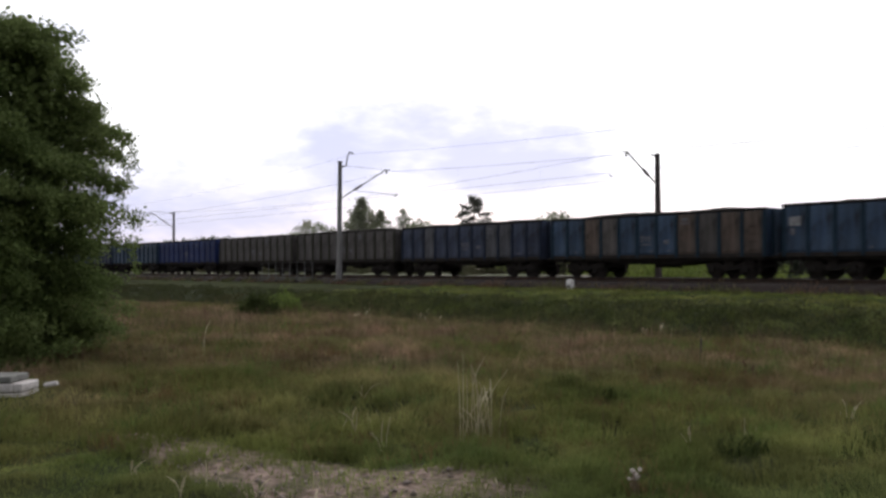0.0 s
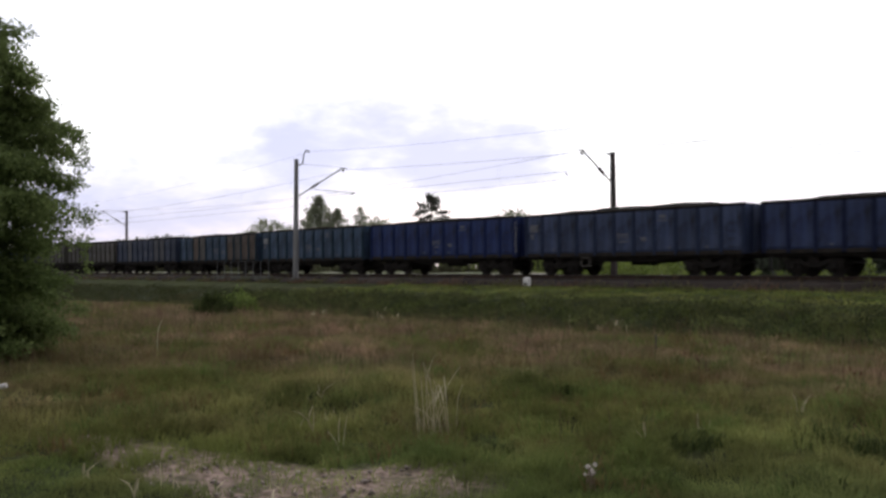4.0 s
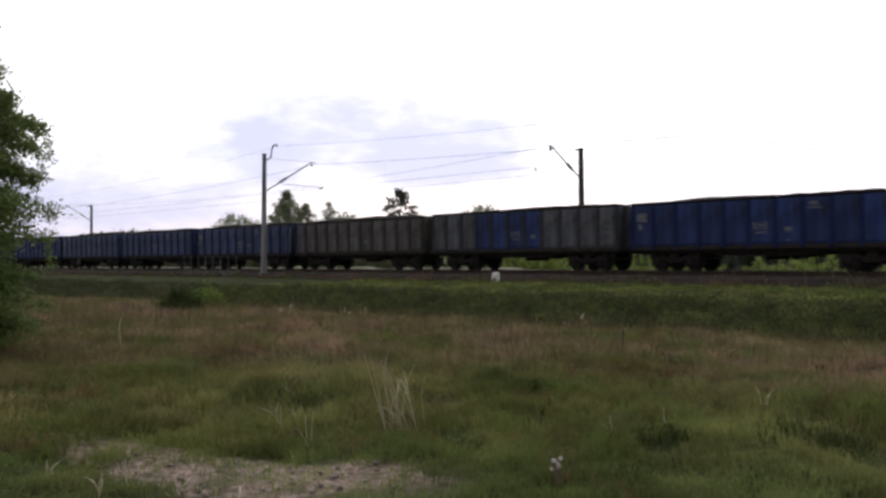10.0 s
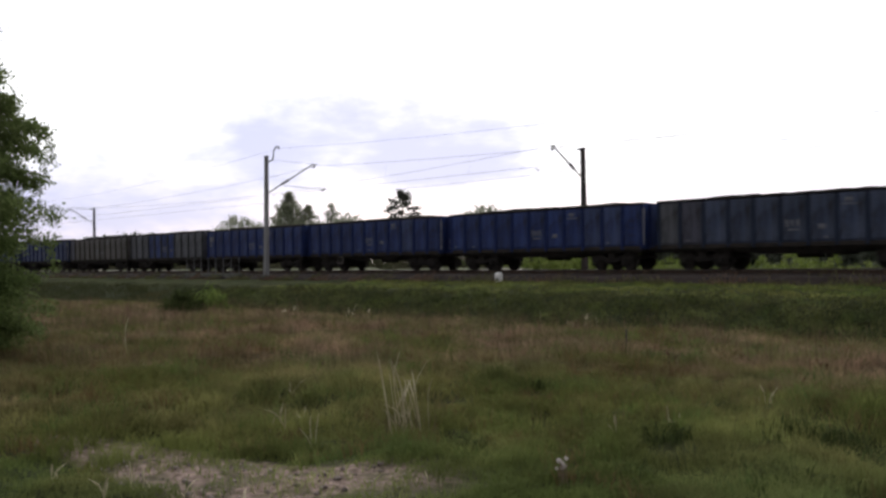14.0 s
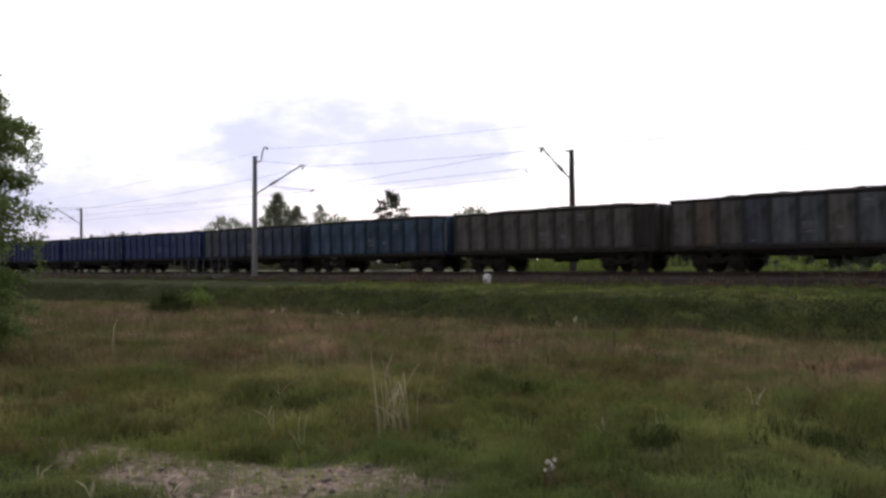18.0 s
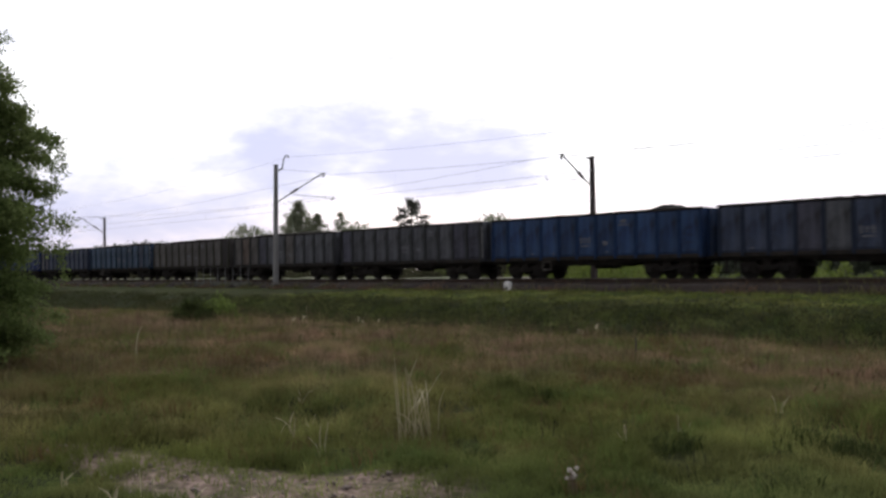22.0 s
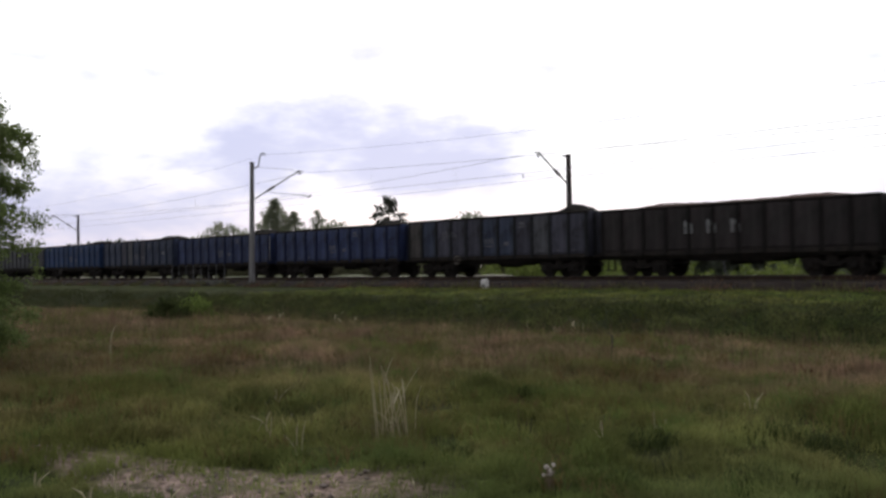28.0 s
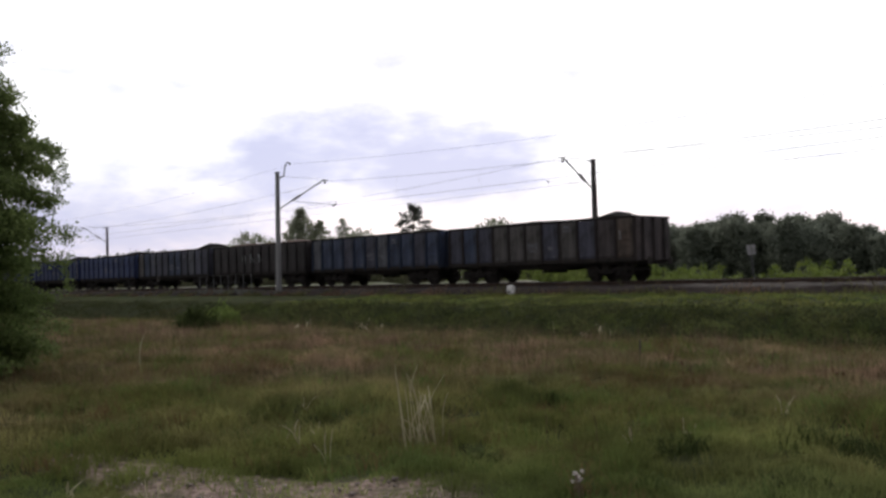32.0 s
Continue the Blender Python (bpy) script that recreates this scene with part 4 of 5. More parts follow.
# ---- trees and bushes ----
def leaf_quads(centres, size, count, spread, r, droop=0.0, flat=1.0):
    """Small four-cornered leaves scattered round clump centres: number arrays of verts and faces."""
    c = np.repeat(np.asarray(centres, float), count, 0)
    n = len(c)
    off = r.normal(0, 1, (n, 3)) * np.asarray(spread) * 0.55
    c = c + off
    c[:, 2] -= droop * np.abs(r.normal(0, 1, n))
    a = r.normal(0, 1, (n, 3))
    a[:, 2] = a[:, 2] * flat - droop * 1.5
    a /= np.linalg.norm(a, axis=1)[:, None]
    b = np.cross(a, r.normal(0, 1, (n, 3)))
    b /= np.linalg.norm(b, axis=1)[:, None]
    s = size * r.uniform(0.6, 1.35, (n, 1))
    v = np.stack([c - a * s * 0.5, c + b * s * 0.32, c + a * s * 0.6, c - b * s * 0.32], 1).reshape(-1, 3)
    return v, np.arange(n * 4).reshape(-1, 4)


def limb_path(bm, p0, p1, r0, r1, bend, r, seg=5):
    p0, p1 = Vector(p0), Vector(p1)
    side = Vector(r.normal(0, 1, 3)) * bend
    rings = []
    for k in range(seg + 1):
        t = k / seg
        c = p0.lerp(p1, t) + side * math.sin(t * 3.1416)
        q = r0 + (r1 - r0) * t
        rings.append([(c.x + q * math.cos(a), c.y + q * math.sin(a), c.z) for a in np.linspace(0, 6.2832, 7)[:-1]])
    loft(bm, rings)


def crown_profile(kind, t):
    """Radius of a crown (share of its greatest) at the share t of its height."""
    if kind == "round":
        return np.interp(t, [0, 0.15, 0.45, 0.75, 0.92, 1], [0.45, 0.85, 1.0, 0.78, 0.42, 0.08])
    if kind == "spire":
        return np.interp(t, [0, 0.2, 0.5, 0.75, 0.9, 1], [0.8, 1.0, 0.85, 0.55, 0.25, 0.02])
    return np.interp(t, [0, 0.1, 0.35, 0.5, 0.62, 0.8, 0.92, 1], [0.86, 0.95, 0.93, 1.02, 0.90, 0.74, 0.52, 0.14])  # broad


def tree_meshes(kind, h, radius, low, clumps, count, leaf, spread, mats, seed, droop=0.0, lobes=0.22):
    r = np.random.default_rng(seed)
    bm = bmesh.new()
    top = h * 0.93
    limb_path(bm, (0, 0, -0.3), (r.normal(0, 0.02) * h, r.normal(0, 0.02) * h, top), 0.022 * h + 0.05, 0.02, 0.02 * h, r, 8)
    t = np.sort(r.uniform(0, 1, clumps) ** 0.9)
    ang = r.uniform(0, 6.2832, clumps)
    lob = 1 + lobes * np.sin(ang * 3 + t * 9 + seed) + lobes * 0.7 * np.sin(ang * 5 - t * 16)
    rad = crown_profile(kind, t) * radius * lob * np.sqrt(r.uniform(0.18, 1.0, clumps))
    cz = low + t * (h - low)
    C = np.stack([rad * np.cos(ang), rad * np.sin(ang), cz], -1)
    for k in np.linspace(0, clumps - 1, min(clumps, 34)).astype(int):
        limb_path(bm, (0, 0, max(0.2, cz[k] - 0.35 * rad[k] - 0.1 * h)), C[k], 0.008 * h + 0.012, 0.008, 0.03 * h, r, 4)
    trunk = finish(bm, mats[0], "trunk")
    v, f = leaf_quads(C, leaf, count, (spread, spread, spread * 0.8), r, droop)
    v[:, 2] = np.maximum(v[:, 2], 0.02)
    return trunk, array_mesh("crown", v, f, mats[1])


def plant(name, meshes, x, y, label, category, group="", turn=0.0, scale=1.0, sink=0.05):
    ob = tagged(new(name), label, category, group)
    z = float(ground_z(x, y)) - sink
    ob.matrix_world = pose(x, y, z, 0, 0, turn) @ Matrix.Diagonal((scale, scale, scale, 1))
    part("trunk", meshes[0], None, ob)
    part("crown", meshes[1], None, ob)
    return ob


def pad_leaves(centres, size, count, spread, r, tilt=0.6):
    """Leaves scattered round centres, their faces turned mostly to the sky: number arrays."""
    c = np.repeat(np.asarray(centres, float), count, 0)
    n = len(c)
    c = c + r.normal(0, 1, (n, 3)) * np.asarray(spread)
    up = r.normal(0, tilt, (n, 3)) + np.array([0, 0, 1.0])
    a = np.cross(up, r.normal(0, 1, (n, 3)))
    a /= np.linalg.norm(a, axis=1)[:, None]
    b = np.cross(up, a)
    b /= np.linalg.norm(b, axis=1)[:, None]
    s = size * r.uniform(0.6, 1.35, (n, 1))
    v = np.stack([c - a * s * 0.5, c + b * s * 0.34, c + a * s * 0.6, c - b * s * 0.34], 1).reshape(-1, 3)
    v[:, 2] = np.maximum(v[:, 2], 0.02)
    return v, np.arange(n * 4).reshape(-1, 4)


def make_near_tree():
    """The leafy tree at the meadow's edge: layered boughs down to the grass, arching out, with drooping tips and dark gaps between."""
    r = np.random.default_rng(21)
    H = 6.15
    ob = tagged(new("birch_tree"), "dense dark green birch with layered boughs down to the grass", "tree")
    ob.location = (-17.05, 3.65, float(ground_z(-17.05, 3.65)) - 0.05)

    def reach_at(z):
        return float(np.interp(z, [0, 0.5, 1.0, 2.0, 3.0, 4.0, 4.6, 5.3, 6.0, 6.4], [1.75, 2.2, 2.35, 2.3, 2.35, 2.2, 2.0, 1.75, 1.3, 0.5]))

    bm = bmesh.new()
    limb_path(bm, (0, 0, -0.3), (0.1, -0.06, H * 0.96), 0.16, 0.015, 0.08, r, 9)
    C, tips, inner = [], [], []
    boughs = [(0.25 + 5.65 * (k + r.uniform(0, 1)) / 170, 2.39996 * k + r.normal(0, 0.3), r.uniform(0.82, 1.03)) for k in range(170)]
    # a few long boughs stand out of the crown's rim
    boughs += [(4.45, 1.36, 1.20), (4.30, 1.55, 1.12), (3.95, 1.30, 1.06), (3.6, 1.42, 1.04), (3.3, 1.5, 1.02), (2.95, 1.42, 1.12), (2.4, 1.25, 1.06), (1.35, 1.40, 1.04), (0.75, 1.5, 1.03), (4.9, 1.3, 1.0), (5.6, 1.5, 0.8), (5.7, 0.9, 0.75), (3.2, -1.5, 1.1), (1.8, 3.6, 1.1), (2.2, 4.8, 1.1)]
    for k, (z0, a, share) in enumerate(boughs):
        reach = reach_at(z0) * share
        d = np.array([math.cos(a), math.sin(a)])
        side = np.array([-d[1], d[0]])
        rise, drop = r.uniform(0.15, 0.45), r.uniform(0.2, 0.55)
        wide = r.uniform(0.20, 0.42)
        line = []
        for u in np.linspace(0.42, 1.0, 9):
            z = z0 - 0.15 + rise * u - drop * u ** 3
            w = wide * (1.25 - u) ** 0.5
            line.append((d[0] * reach * u, d[1] * reach * u, max(0.1, z)))
            for j in range(5):
                q = d * reach * u + side * r.normal(0, w) + d * r.normal(0, 0.08)
                C.append((q[0], q[1], max(0.08, z + r.normal(0, 0.05) - 0.25 * w * r.uniform(0, 1) ** 2)))
        tips.append(line[-1])
        if k % 2 == 0:
            limb_path(bm, (0.1 * z0 / H, 0, max(0.15, z0 - 0.45)), line[-2], 0.035 * (1 - 0.1 * z0), 0.006, 0.06, r, 5)
    part("trunk", bm, M["bark"], ob)
    v, f = pad_leaves(C, 0.060, 29, (0.10, 0.10, 0.060), r, 0.8)
    part("crown", array_mesh("crown", v, f, M["leaf"]), None, ob)
    for k in range(420):
        z, a = r.uniform(0.1, H - 0.5), r.uniform(0, 6.2832)
        q = reach_at(z) * math.sqrt(r.uniform(0, 0.42))
        inner.append((q * math.cos(a), q * math.sin(a), z))
    v, f = leaf_quads(inner, 0.10, 90, (0.3, 0.3, 0.3), r)
    v[:, 2] = np.maximum(v[:, 2], 0.02)
    part("inner_foliage", array_mesh("inner_foliage", v, f, M["leaf"]), None, ob, "dense shaded inner leaves")
    hang = [(p[0] * (1 + 0.012 * j), p[1] * (1 + 0.012 * j), max(0.1, p[2] - 0.10 * j)) for k, p in enumerate(tips) if p[2] > 1.6 for j in range(int(2 + 4 * (k % 4 == 0 or k in (170, 171))))]
    hang += [(0.1 + r.uniform(-0.7, 0.7), r.uniform(-0.7, 0.7), H - 0.35 + r.uniform(-0.2, 0.2)) for k in range(30)]
    v, f = leaf_quads(hang, 0.05, 30, (0.085, 0.085, 0.10), r, 0.05)
    part("drooping_sprays", array_mesh("sprays", v, f, M["leaf"]), None, ob, "hanging leaf sprays at the rim")


make_near_tree()
# these crowns wear the paled leaf colour that holds the haze
broad = tree_meshes("round", 10.0, 4.2, 1.0, 120, 14, 0.40, 0.9, (M["bark"], M["hazy_far_leaf"]), 31, 0.0, 0.30)
spire = tree_meshes("spire", 13.4, 4.4, 1.0, 340, 18, 0.34, 0.55, (M["bark"], M["hazy_far_leaf"]), 32, 0.0, 0.15)
slim = tree_meshes("spire", 11.5, 3.0, 1.5, 110, 15, 0.34, 0.5, (M["bark"], M["hazy_far_leaf"]), 33, 0.0, 0.30)
G = "trees beyond the railway"
for x, y, k, s, a in ((-139.9, 95, spire, 1.10, 0), (-142.6, 96, spire, 0.98, 80), (-136.7, 97, spire, 0.92, 150)):
    plant("deciduous_tree", k, x, y, "tall green tree with a pointed crown beyond the railway", "tree", G, a, s)
plant("birch_tree", slim, -126.9, 95, "slim green birch beyond the railway, paled for haze", "tree", G, 20, 1.06)
for x, s, a in ((-122.6, 1.0, 30), (-120.2, 0.93, 200), (-131.5, 0.92, 120), (-134.4, 0.90, 10)):
    plant("deciduous_tree", broad, x, 95, "round green tree beyond the railway, paled for haze", "tree", G, a, s * 0.98)
for x, s, a in ((-166.5, 0.95, 0), (-161.0, 1.12, 70), (-156.0, 1.06, 140), (-151.0, 0.94, 210), (-171, 0.86, 250)):
    plant("deciduous_tree", broad, x, 96, "broad green tree beyond the railway, paled for haze", "tree", G, a, s)
for x, s, a in ((-93.6, 0.90, 0), (-91.0, 0.97, 70), (-88.8, 0.96, 160), (-82.4, 0.82, 100)):
    plant("deciduous_tree", slim if x < -96 else broad, x, 95, "small dark round tree beyond the railway", "tree", G, a, s * 0.98)


def make_pine():
    """A lone Scots pine: bare trunk, a few open tufted boughs."""
    r = np.random.default_rng(5)
    bm = bmesh.new()
    limb_path(bm, (0, 0, -0.3), (0.3, 0.1, 12.6), 0.26, 0.05, 0.15, r, 8)
    C = []
    for k in range(26):
        z = 5.5 + 7.3 * (k / 25)
        a = 2.39996 * k + r.normal(0, 0.3)
        q = np.interp(z, [5.5, 8, 10.5, 12.8], [2.4, 3.7, 2.6, 0.7]) * r.uniform(0.6, 1.2)
        e = (q * math.cos(a) + 0.2, q * math.sin(a), z + 0.3)
        limb_path(bm, (0.2, 0, z - 0.3), e, 0.05, 0.02, 0.1, r, 4)
        for t in (0.55, 0.8, 1.0):
            C.append((e[0] * t + r.normal(0, 0.12), e[1] * t + r.normal(0, 0.12), e[2] - 0.3 * (1 - t) + r.normal(0, 0.12)))
    ob = tagged(new("pine_tree"), "lone dark pine with open tufted boughs beyond the railway", "tree", G)
    ob.matrix_world = pose(-108.3, 95, float(ground_z(-108.3, 95)))
    part("trunk", bm, M["pine_bark"], ob)
    v, f = leaf_quads(C, 0.34, 44, (0.60, 0.60, 0.36), r)
    part("crown", array_mesh("crown", v, f, M["pine"]), None, ob)


make_pine()

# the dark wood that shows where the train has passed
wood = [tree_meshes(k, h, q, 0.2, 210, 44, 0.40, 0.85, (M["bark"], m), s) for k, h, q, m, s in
        (("round", 8.0, 2.7, M["hazy_wood_leaf"], 41), ("spire", 8.2, 2.2, M["needle"], 42), ("broad", 7.4, 2.9, M["hazy_wood_leaf"], 43), ("round", 7.6, 2.4, M["needle"], 44))]
r = np.random.default_rng(12)
for k in range(100):
    row = k % 4
    x = -64 + (k // 4) * 3.4 + row * 0.85 + r.uniform(-0.8, 0.8)
    y = 88 + (k * 7 % 4) * 3 + r.uniform(-1.2, 1.2)
    tall = float(np.interp(x, [-64, -53.5, -51.5, -41, -38, -34, -28], [6.7, 6.4, 7.0, 6.7, 5.5, 4.6, 4.4]))
    plant("wood_tree", wood[int(r.integers(4))], x, y, "dark green tree in a dense wood", "tree", "trees of the dark wood", r.uniform(0, 360), tall / 7.9 * (y / 92) * r.uniform(0.90, 1.02))


def bush_mesh(seed, w, h, mat, leaf=0.16, clumps=60, count=26):
    r = np.random.default_rng(seed)
    a, q, t = r.uniform(0, 6.2832, clumps), np.sqrt(r.uniform(0, 1, clumps)), r.uniform(0.05, 1, clumps)
    top = h * (0.62 + 0.38 * np.cos(q * 1.4)) * (0.8 + 0.2 * np.sin(a * 3 + seed))
    C = np.stack([q * w * np.cos(a), q * w * np.sin(a), np.maximum(0.1, t * top - 0.08)], -1)
    v, f = leaf_quads(C, leaf, count, (0.24, 0.24, 0.2), r)
    v[:, 2] = np.maximum(v[:, 2], 0.0)
    bm = bmesh.new()
    for k in range(0, clumps, 4):
        limb_path(bm, (C[k][0] * 0.15, C[k][1] * 0.15, -0.15), C[k], 0.02, 0.006, 0.05, r, 3)
    return finish(bm, M["bark"], "stems"), array_mesh("leaves", v, f, mat)


def make_bush(meshes, x, y, label, group, scale=(1, 1, 1), turn=0):
    ob = tagged(new("bush"), label, "bush", group)
    ob.matrix_world = pose(x, y, float(ground_z(x, y)) - 0.03, 0, 0, turn) @ Matrix.Diagonal((*scale, 1))
    part("stems", meshes[0], None, ob)
    part("leaves", meshes[1], None, ob)


bright = [bush_mesh(s, 1.5, 1.7, M["bush_leaf"]) for s in (51, 52, 53)]
dull = [bush_mesh(s, 1.6, 2.0, M["scrub_leaf"], 0.18, 70, 30) for s in (54, 55)]
for k, (x, h) in enumerate(((-48.5, 1.6), (-46.5, 1.75), (-44.8, 1.75), (-42.9, 1.75), (-41.0, 1.75), (-39.2, 1.7), (-37.4, 1.3), (-35.4, 1.05), (-34.4, 1.32), (-33.2, 1.28), (-31.4, 0.55), (-30.2, 0.9), (-28.6, 0.82), (-27.3, 1.05), (-25.9, 1.2), (-24.8, 1.32), (-23.5, 1.15), (-22.2, 0.8), (-20.0, 0.9), (-17.6, 1.1), (-14.8, 1.0))):
    make_bush(bright[k % 3], x, 54.0 + (k * 7 % 5) * 0.7, "bright yellow-green bush beside the far track", "bushes beside the far track", (1.0, 1.0, h), k * 57)
for k in range(22):
    make_bush(bright[k % 3], -64.0 + k * 1.35 + r.uniform(-0.4, 0.4), 57.5 + r.uniform(0, 1.5), "light green bush beside the far track", "bushes beside the far track", (1.0, 1.0, 1.85 if 8 < k < 19 else 1.5 if k < 9 else 1.1), k * 97)
for k in range(62):
    make_bush(dull[k % 2], -50.5 - k * 2.0 + r.uniform(-1, 1), 51.5 + r.uniform(0, 8), "low dull green scrub beside the far track", "scrub beside the far track", (1.3, 1.1, r.uniform(1.0, 1.45)), k * 71)
for k in range(46):
    make_bush(dull[k % 2], -51.0 - k * 2.4 + r.uniform(-1, 1), 51.4 + r.uniform(0, 1.6), "low dull green scrub beside the far track", "scrub beside the far track", (1.0, 0.6, r.uniform(0.55, 1.0)), k * 53)
dark_bush = bush_mesh(57, 0.95, 1.15, M["dark_leaf"], 0.11, 110, 40)
make_bush(dark_bush, -31.3, 16.5, "dark green shrub in the dry meadow", "", (0.76, 0.76, 0.95))
make_bush(bush_mesh(58, 1.0, 1.0, M["meadow_bush"], 0.11, 70, 34), -35.5, 19.9, "light green shrub in the dry meadow", "", (0.95, 0.8, 1.15))


def make_far_wood():
    """A wooded ridge far off along the line, its single trees no longer told apart."""
    r = np.random.default_rng(61)
    C = []
    for k in range(1500):
        x, y = r.uniform(-640, -236), r.uniform(150, 190)
        h = 12.9 + 0.9 * math.sin(x * 0.05) + 0.5 * math.sin(x * 0.21) + r.normal(0, 0.45)
        for j in range(7):
            C.append((x + r.normal(0, 1.6), y + r.normal(0, 1.6), h * r.uniform(0.25, 1.0)))
    v, f = leaf_quads(C, 0.95, 9, (1.5, 1.5, 1.0), r)
    ob = new("far_wood", array_mesh("far_wood", v, f, M["ridge_leaf"]))
    tagged(ob, "distant hazy green wood on the horizon", "wood", kind="stuff")


make_far_wood()


def make_hedge():
    """A belt of low wild growth along the field beyond the tracks, which shows only under the wagons."""
    r = np.random.default_rng(63)
    n = 2600
    x, y = r.uniform(-270, -48, n), r.uniform(66, 74, n)
    C = np.stack([x, y, r.uniform(0.1, 1.0, n) * (3.0 + 0.5 * wave(x, y, 17.0, 64))], -1)
    v, f = leaf_quads(C, 0.42, 9, (0.5, 0.5, 0.35), r)
    v[:, 2] = np.maximum(v[:, 2], 0.0)
    tagged(new("hedge", array_mesh("hedge", v, f, M["scrub_leaf"])), "low wild hedge along the field beyond the tracks", "hedge", kind="stuff")


make_hedge()


# ---- meadow ----
def blades(px, py, height, width, lean, r):
    """Bent grass blades, each of two narrow quads: number arrays."""
    n = len(px)
    pz = ground_z(px, py) - 0.01
    a = r.uniform(0, 6.2832, n)
    d = np.stack([np.cos(a), np.sin(a), np.zeros(n)], -1)
    b = r.uniform(0, 6.2832, n)
    side = np.stack([np.cos(b), np.sin(b), np.zeros(n)], -1) * (width / 2)[:, None]
    p0 = np.stack([px, py, pz], -1)
    up = np.array([0, 0, 1.0])
    p1 = p0 + up * (height * 0.58)[:, None] + d * (height * lean * 0.25)[:, None]
    p2 = p0 + up * (height * (1 - 0.3 * lean))[:, None] + d * (height * lean)[:, None]
    v = np.stack([p0 - side, p0 + side, p1 - side * 0.8, p1 + side * 0.8, p2 - side * 0.15, p2 + side * 0.15], 1).reshape(-1, 3)
    k = np.arange(n)[:, None] * 6
    f = np.concatenate([k + [0, 1, 3, 2], k + [2, 3, 5, 4]])
    return v, f


def scatter(r0, r1, per_m2, r, a0=12.0, a1=84.0):
    n = int(0.5 * radians(a1 - a0) * (r1 * r1 - r0 * r0) * per_m2)
    q = np.sqrt(r.uniform(r0 * r0, r1 * r1, n))
    a = np.radians(r.uniform(a0, a1, n))
    return -q * np.sin(a), q * np.cos(a)


def on_path(x, y):
    half = np.interp(x, [-9.1, -8.2, -7.0, -5.2, -4.6], [0.06, 0.28, 0.42, 0.66, 0.25])
    across = y - 5.24 - 0.235 * x + 0.13 * wave(x, y, 1.3, 8)
    across = np.where(across < 0, -across * np.interp(x, [-7.3, -6.3], [1.0, 0.6]), across)
    return (x < -4.5) & (across < half + 0.12 * wave(x, y, 0.6, 9)) & (x > -8.9 + 0.4 * wave(x, y, 1.0, 10))


def make_grass():
    r = np.random.default_rng(70)
    V, F, n = [], [], 0
    for r0, r1, dens, h0, w0 in ((3.0, 9, 2100, 0.125, 0.0075), (9, 16, 950, 0.170, 0.012), (16, 27, 260, 0.22, 0.020), (27, 52, 150, 0.24, 0.021)):
        x, y = scatter(r0, r1, dens, r)
        keep = (y < 33.4) & (y > -3) & ~(on_path(x, y) & (r.uniform(0, 1, len(x)) < np.interp(x, [-8.6, -6.6], [0.40, 0.80])))
        clump = 0.5 + 0.5 * wave(x, y, 1.1, 11)
        keep &= r.uniform(0, 1, len(x)) < 0.45 + 0.75 * clump
        keep &= (np.hypot(x + 11.9, y - 2.6) > 1.3) | (r.uniform(0, 1, len(x)) < 0.25)    # trodden round the slabs
        x, y, clump = x[keep], y[keep], clump[keep]
        shoulder = np.where(y > 27.2, 0.5, 1.0)
        before = 4.55 + 0.235 * x - y    # low growth along the near edge of the path
        shoulder = shoulder * np.where((before > -0.2) & (before < 1.6) & (x > -9.2), 0.55, 1.0)
        h = h0 * r.uniform(0.45, 1.35, len(x)) * (0.50 + 0.85 * clump + 0.30 * wave(x, y, 0.55, 16)) * shoulder * (1 + 0.35 * wave(x, y, 3.7, 12))
        v, f = blades(x, y, h, w0 * r.uniform(0.6, 1.4, len(x)), r.uniform(0.45, 1.25, len(x)), r)
        V.append(v), F.append(f + n)
        n += len(v)
    # thin grass all round, behind the camera too
    x0, y0 = scatter(0.3, 3.0, 500, r)
    x1, y1 = scatter(0.3, 9.0, 130, r, 84, 372)
    x, y = scatter(9.0, 40, 10, r, 84, 372)
    x, y = np.concatenate([x0, x1, x]), np.concatenate([y0, y1, y])
    keep = (y < 33.4) & ~on_path(x, y)
    x, y = x[keep], y[keep]
    near = np.hypot(x, y) < 9.0
    v, f = blades(x, y, np.where(near, 0.10, 0.2) * r.uniform(0.5, 1.4, len(x)), np.where(near, 0.014, 0.03) * r.uniform(0.6, 1.4, len(x)), r.uniform(0.2, 0.8, len(x)), r)
    V.append(v), F.append(f + n)
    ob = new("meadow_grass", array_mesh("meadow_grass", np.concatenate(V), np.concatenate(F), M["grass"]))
    tagged(ob, "uneven green meadow grass in clumps", "grass", kind="stuff")

    # tall dry stalks further out
    V, F, n = [], [], 0
    for r0, r1, dens, h0, w0 in ((8, 14, 8, 0.28, 0.007), (14, 20, 42, 0.36, 0.010), (20, 30, 42, 0.42, 0.014), (30, 48, 14, 0.44, 0.022)):
        x, y = scatter(r0, r1, dens, r)
        keep = (y < 22.9) & (r.uniform(0, 1, len(x)) < 0.5 + 0.9 * wave(x, y, 4.0, 13))
        x, y = x[keep], y[keep]
        h = h0 * r.uniform(0.5, 1.4, len(x)) * (1 + 0.3 * wave(x, y, 3.0, 14))
        v, f = blades(x, y, h, w0 * r.uniform(0.6, 1.3, len(x)), r.uniform(0.02, 0.35, len(x)), r)
        V.append(v), F.append(f + n)
        n += len(v)
    ob = new("dry_grass", array_mesh("dry_grass", np.concatenate(V), np.concatenate(F), M["dry"]))
    tagged(ob, "tall reddish dry grass stalks", "grass", kind="stuff")

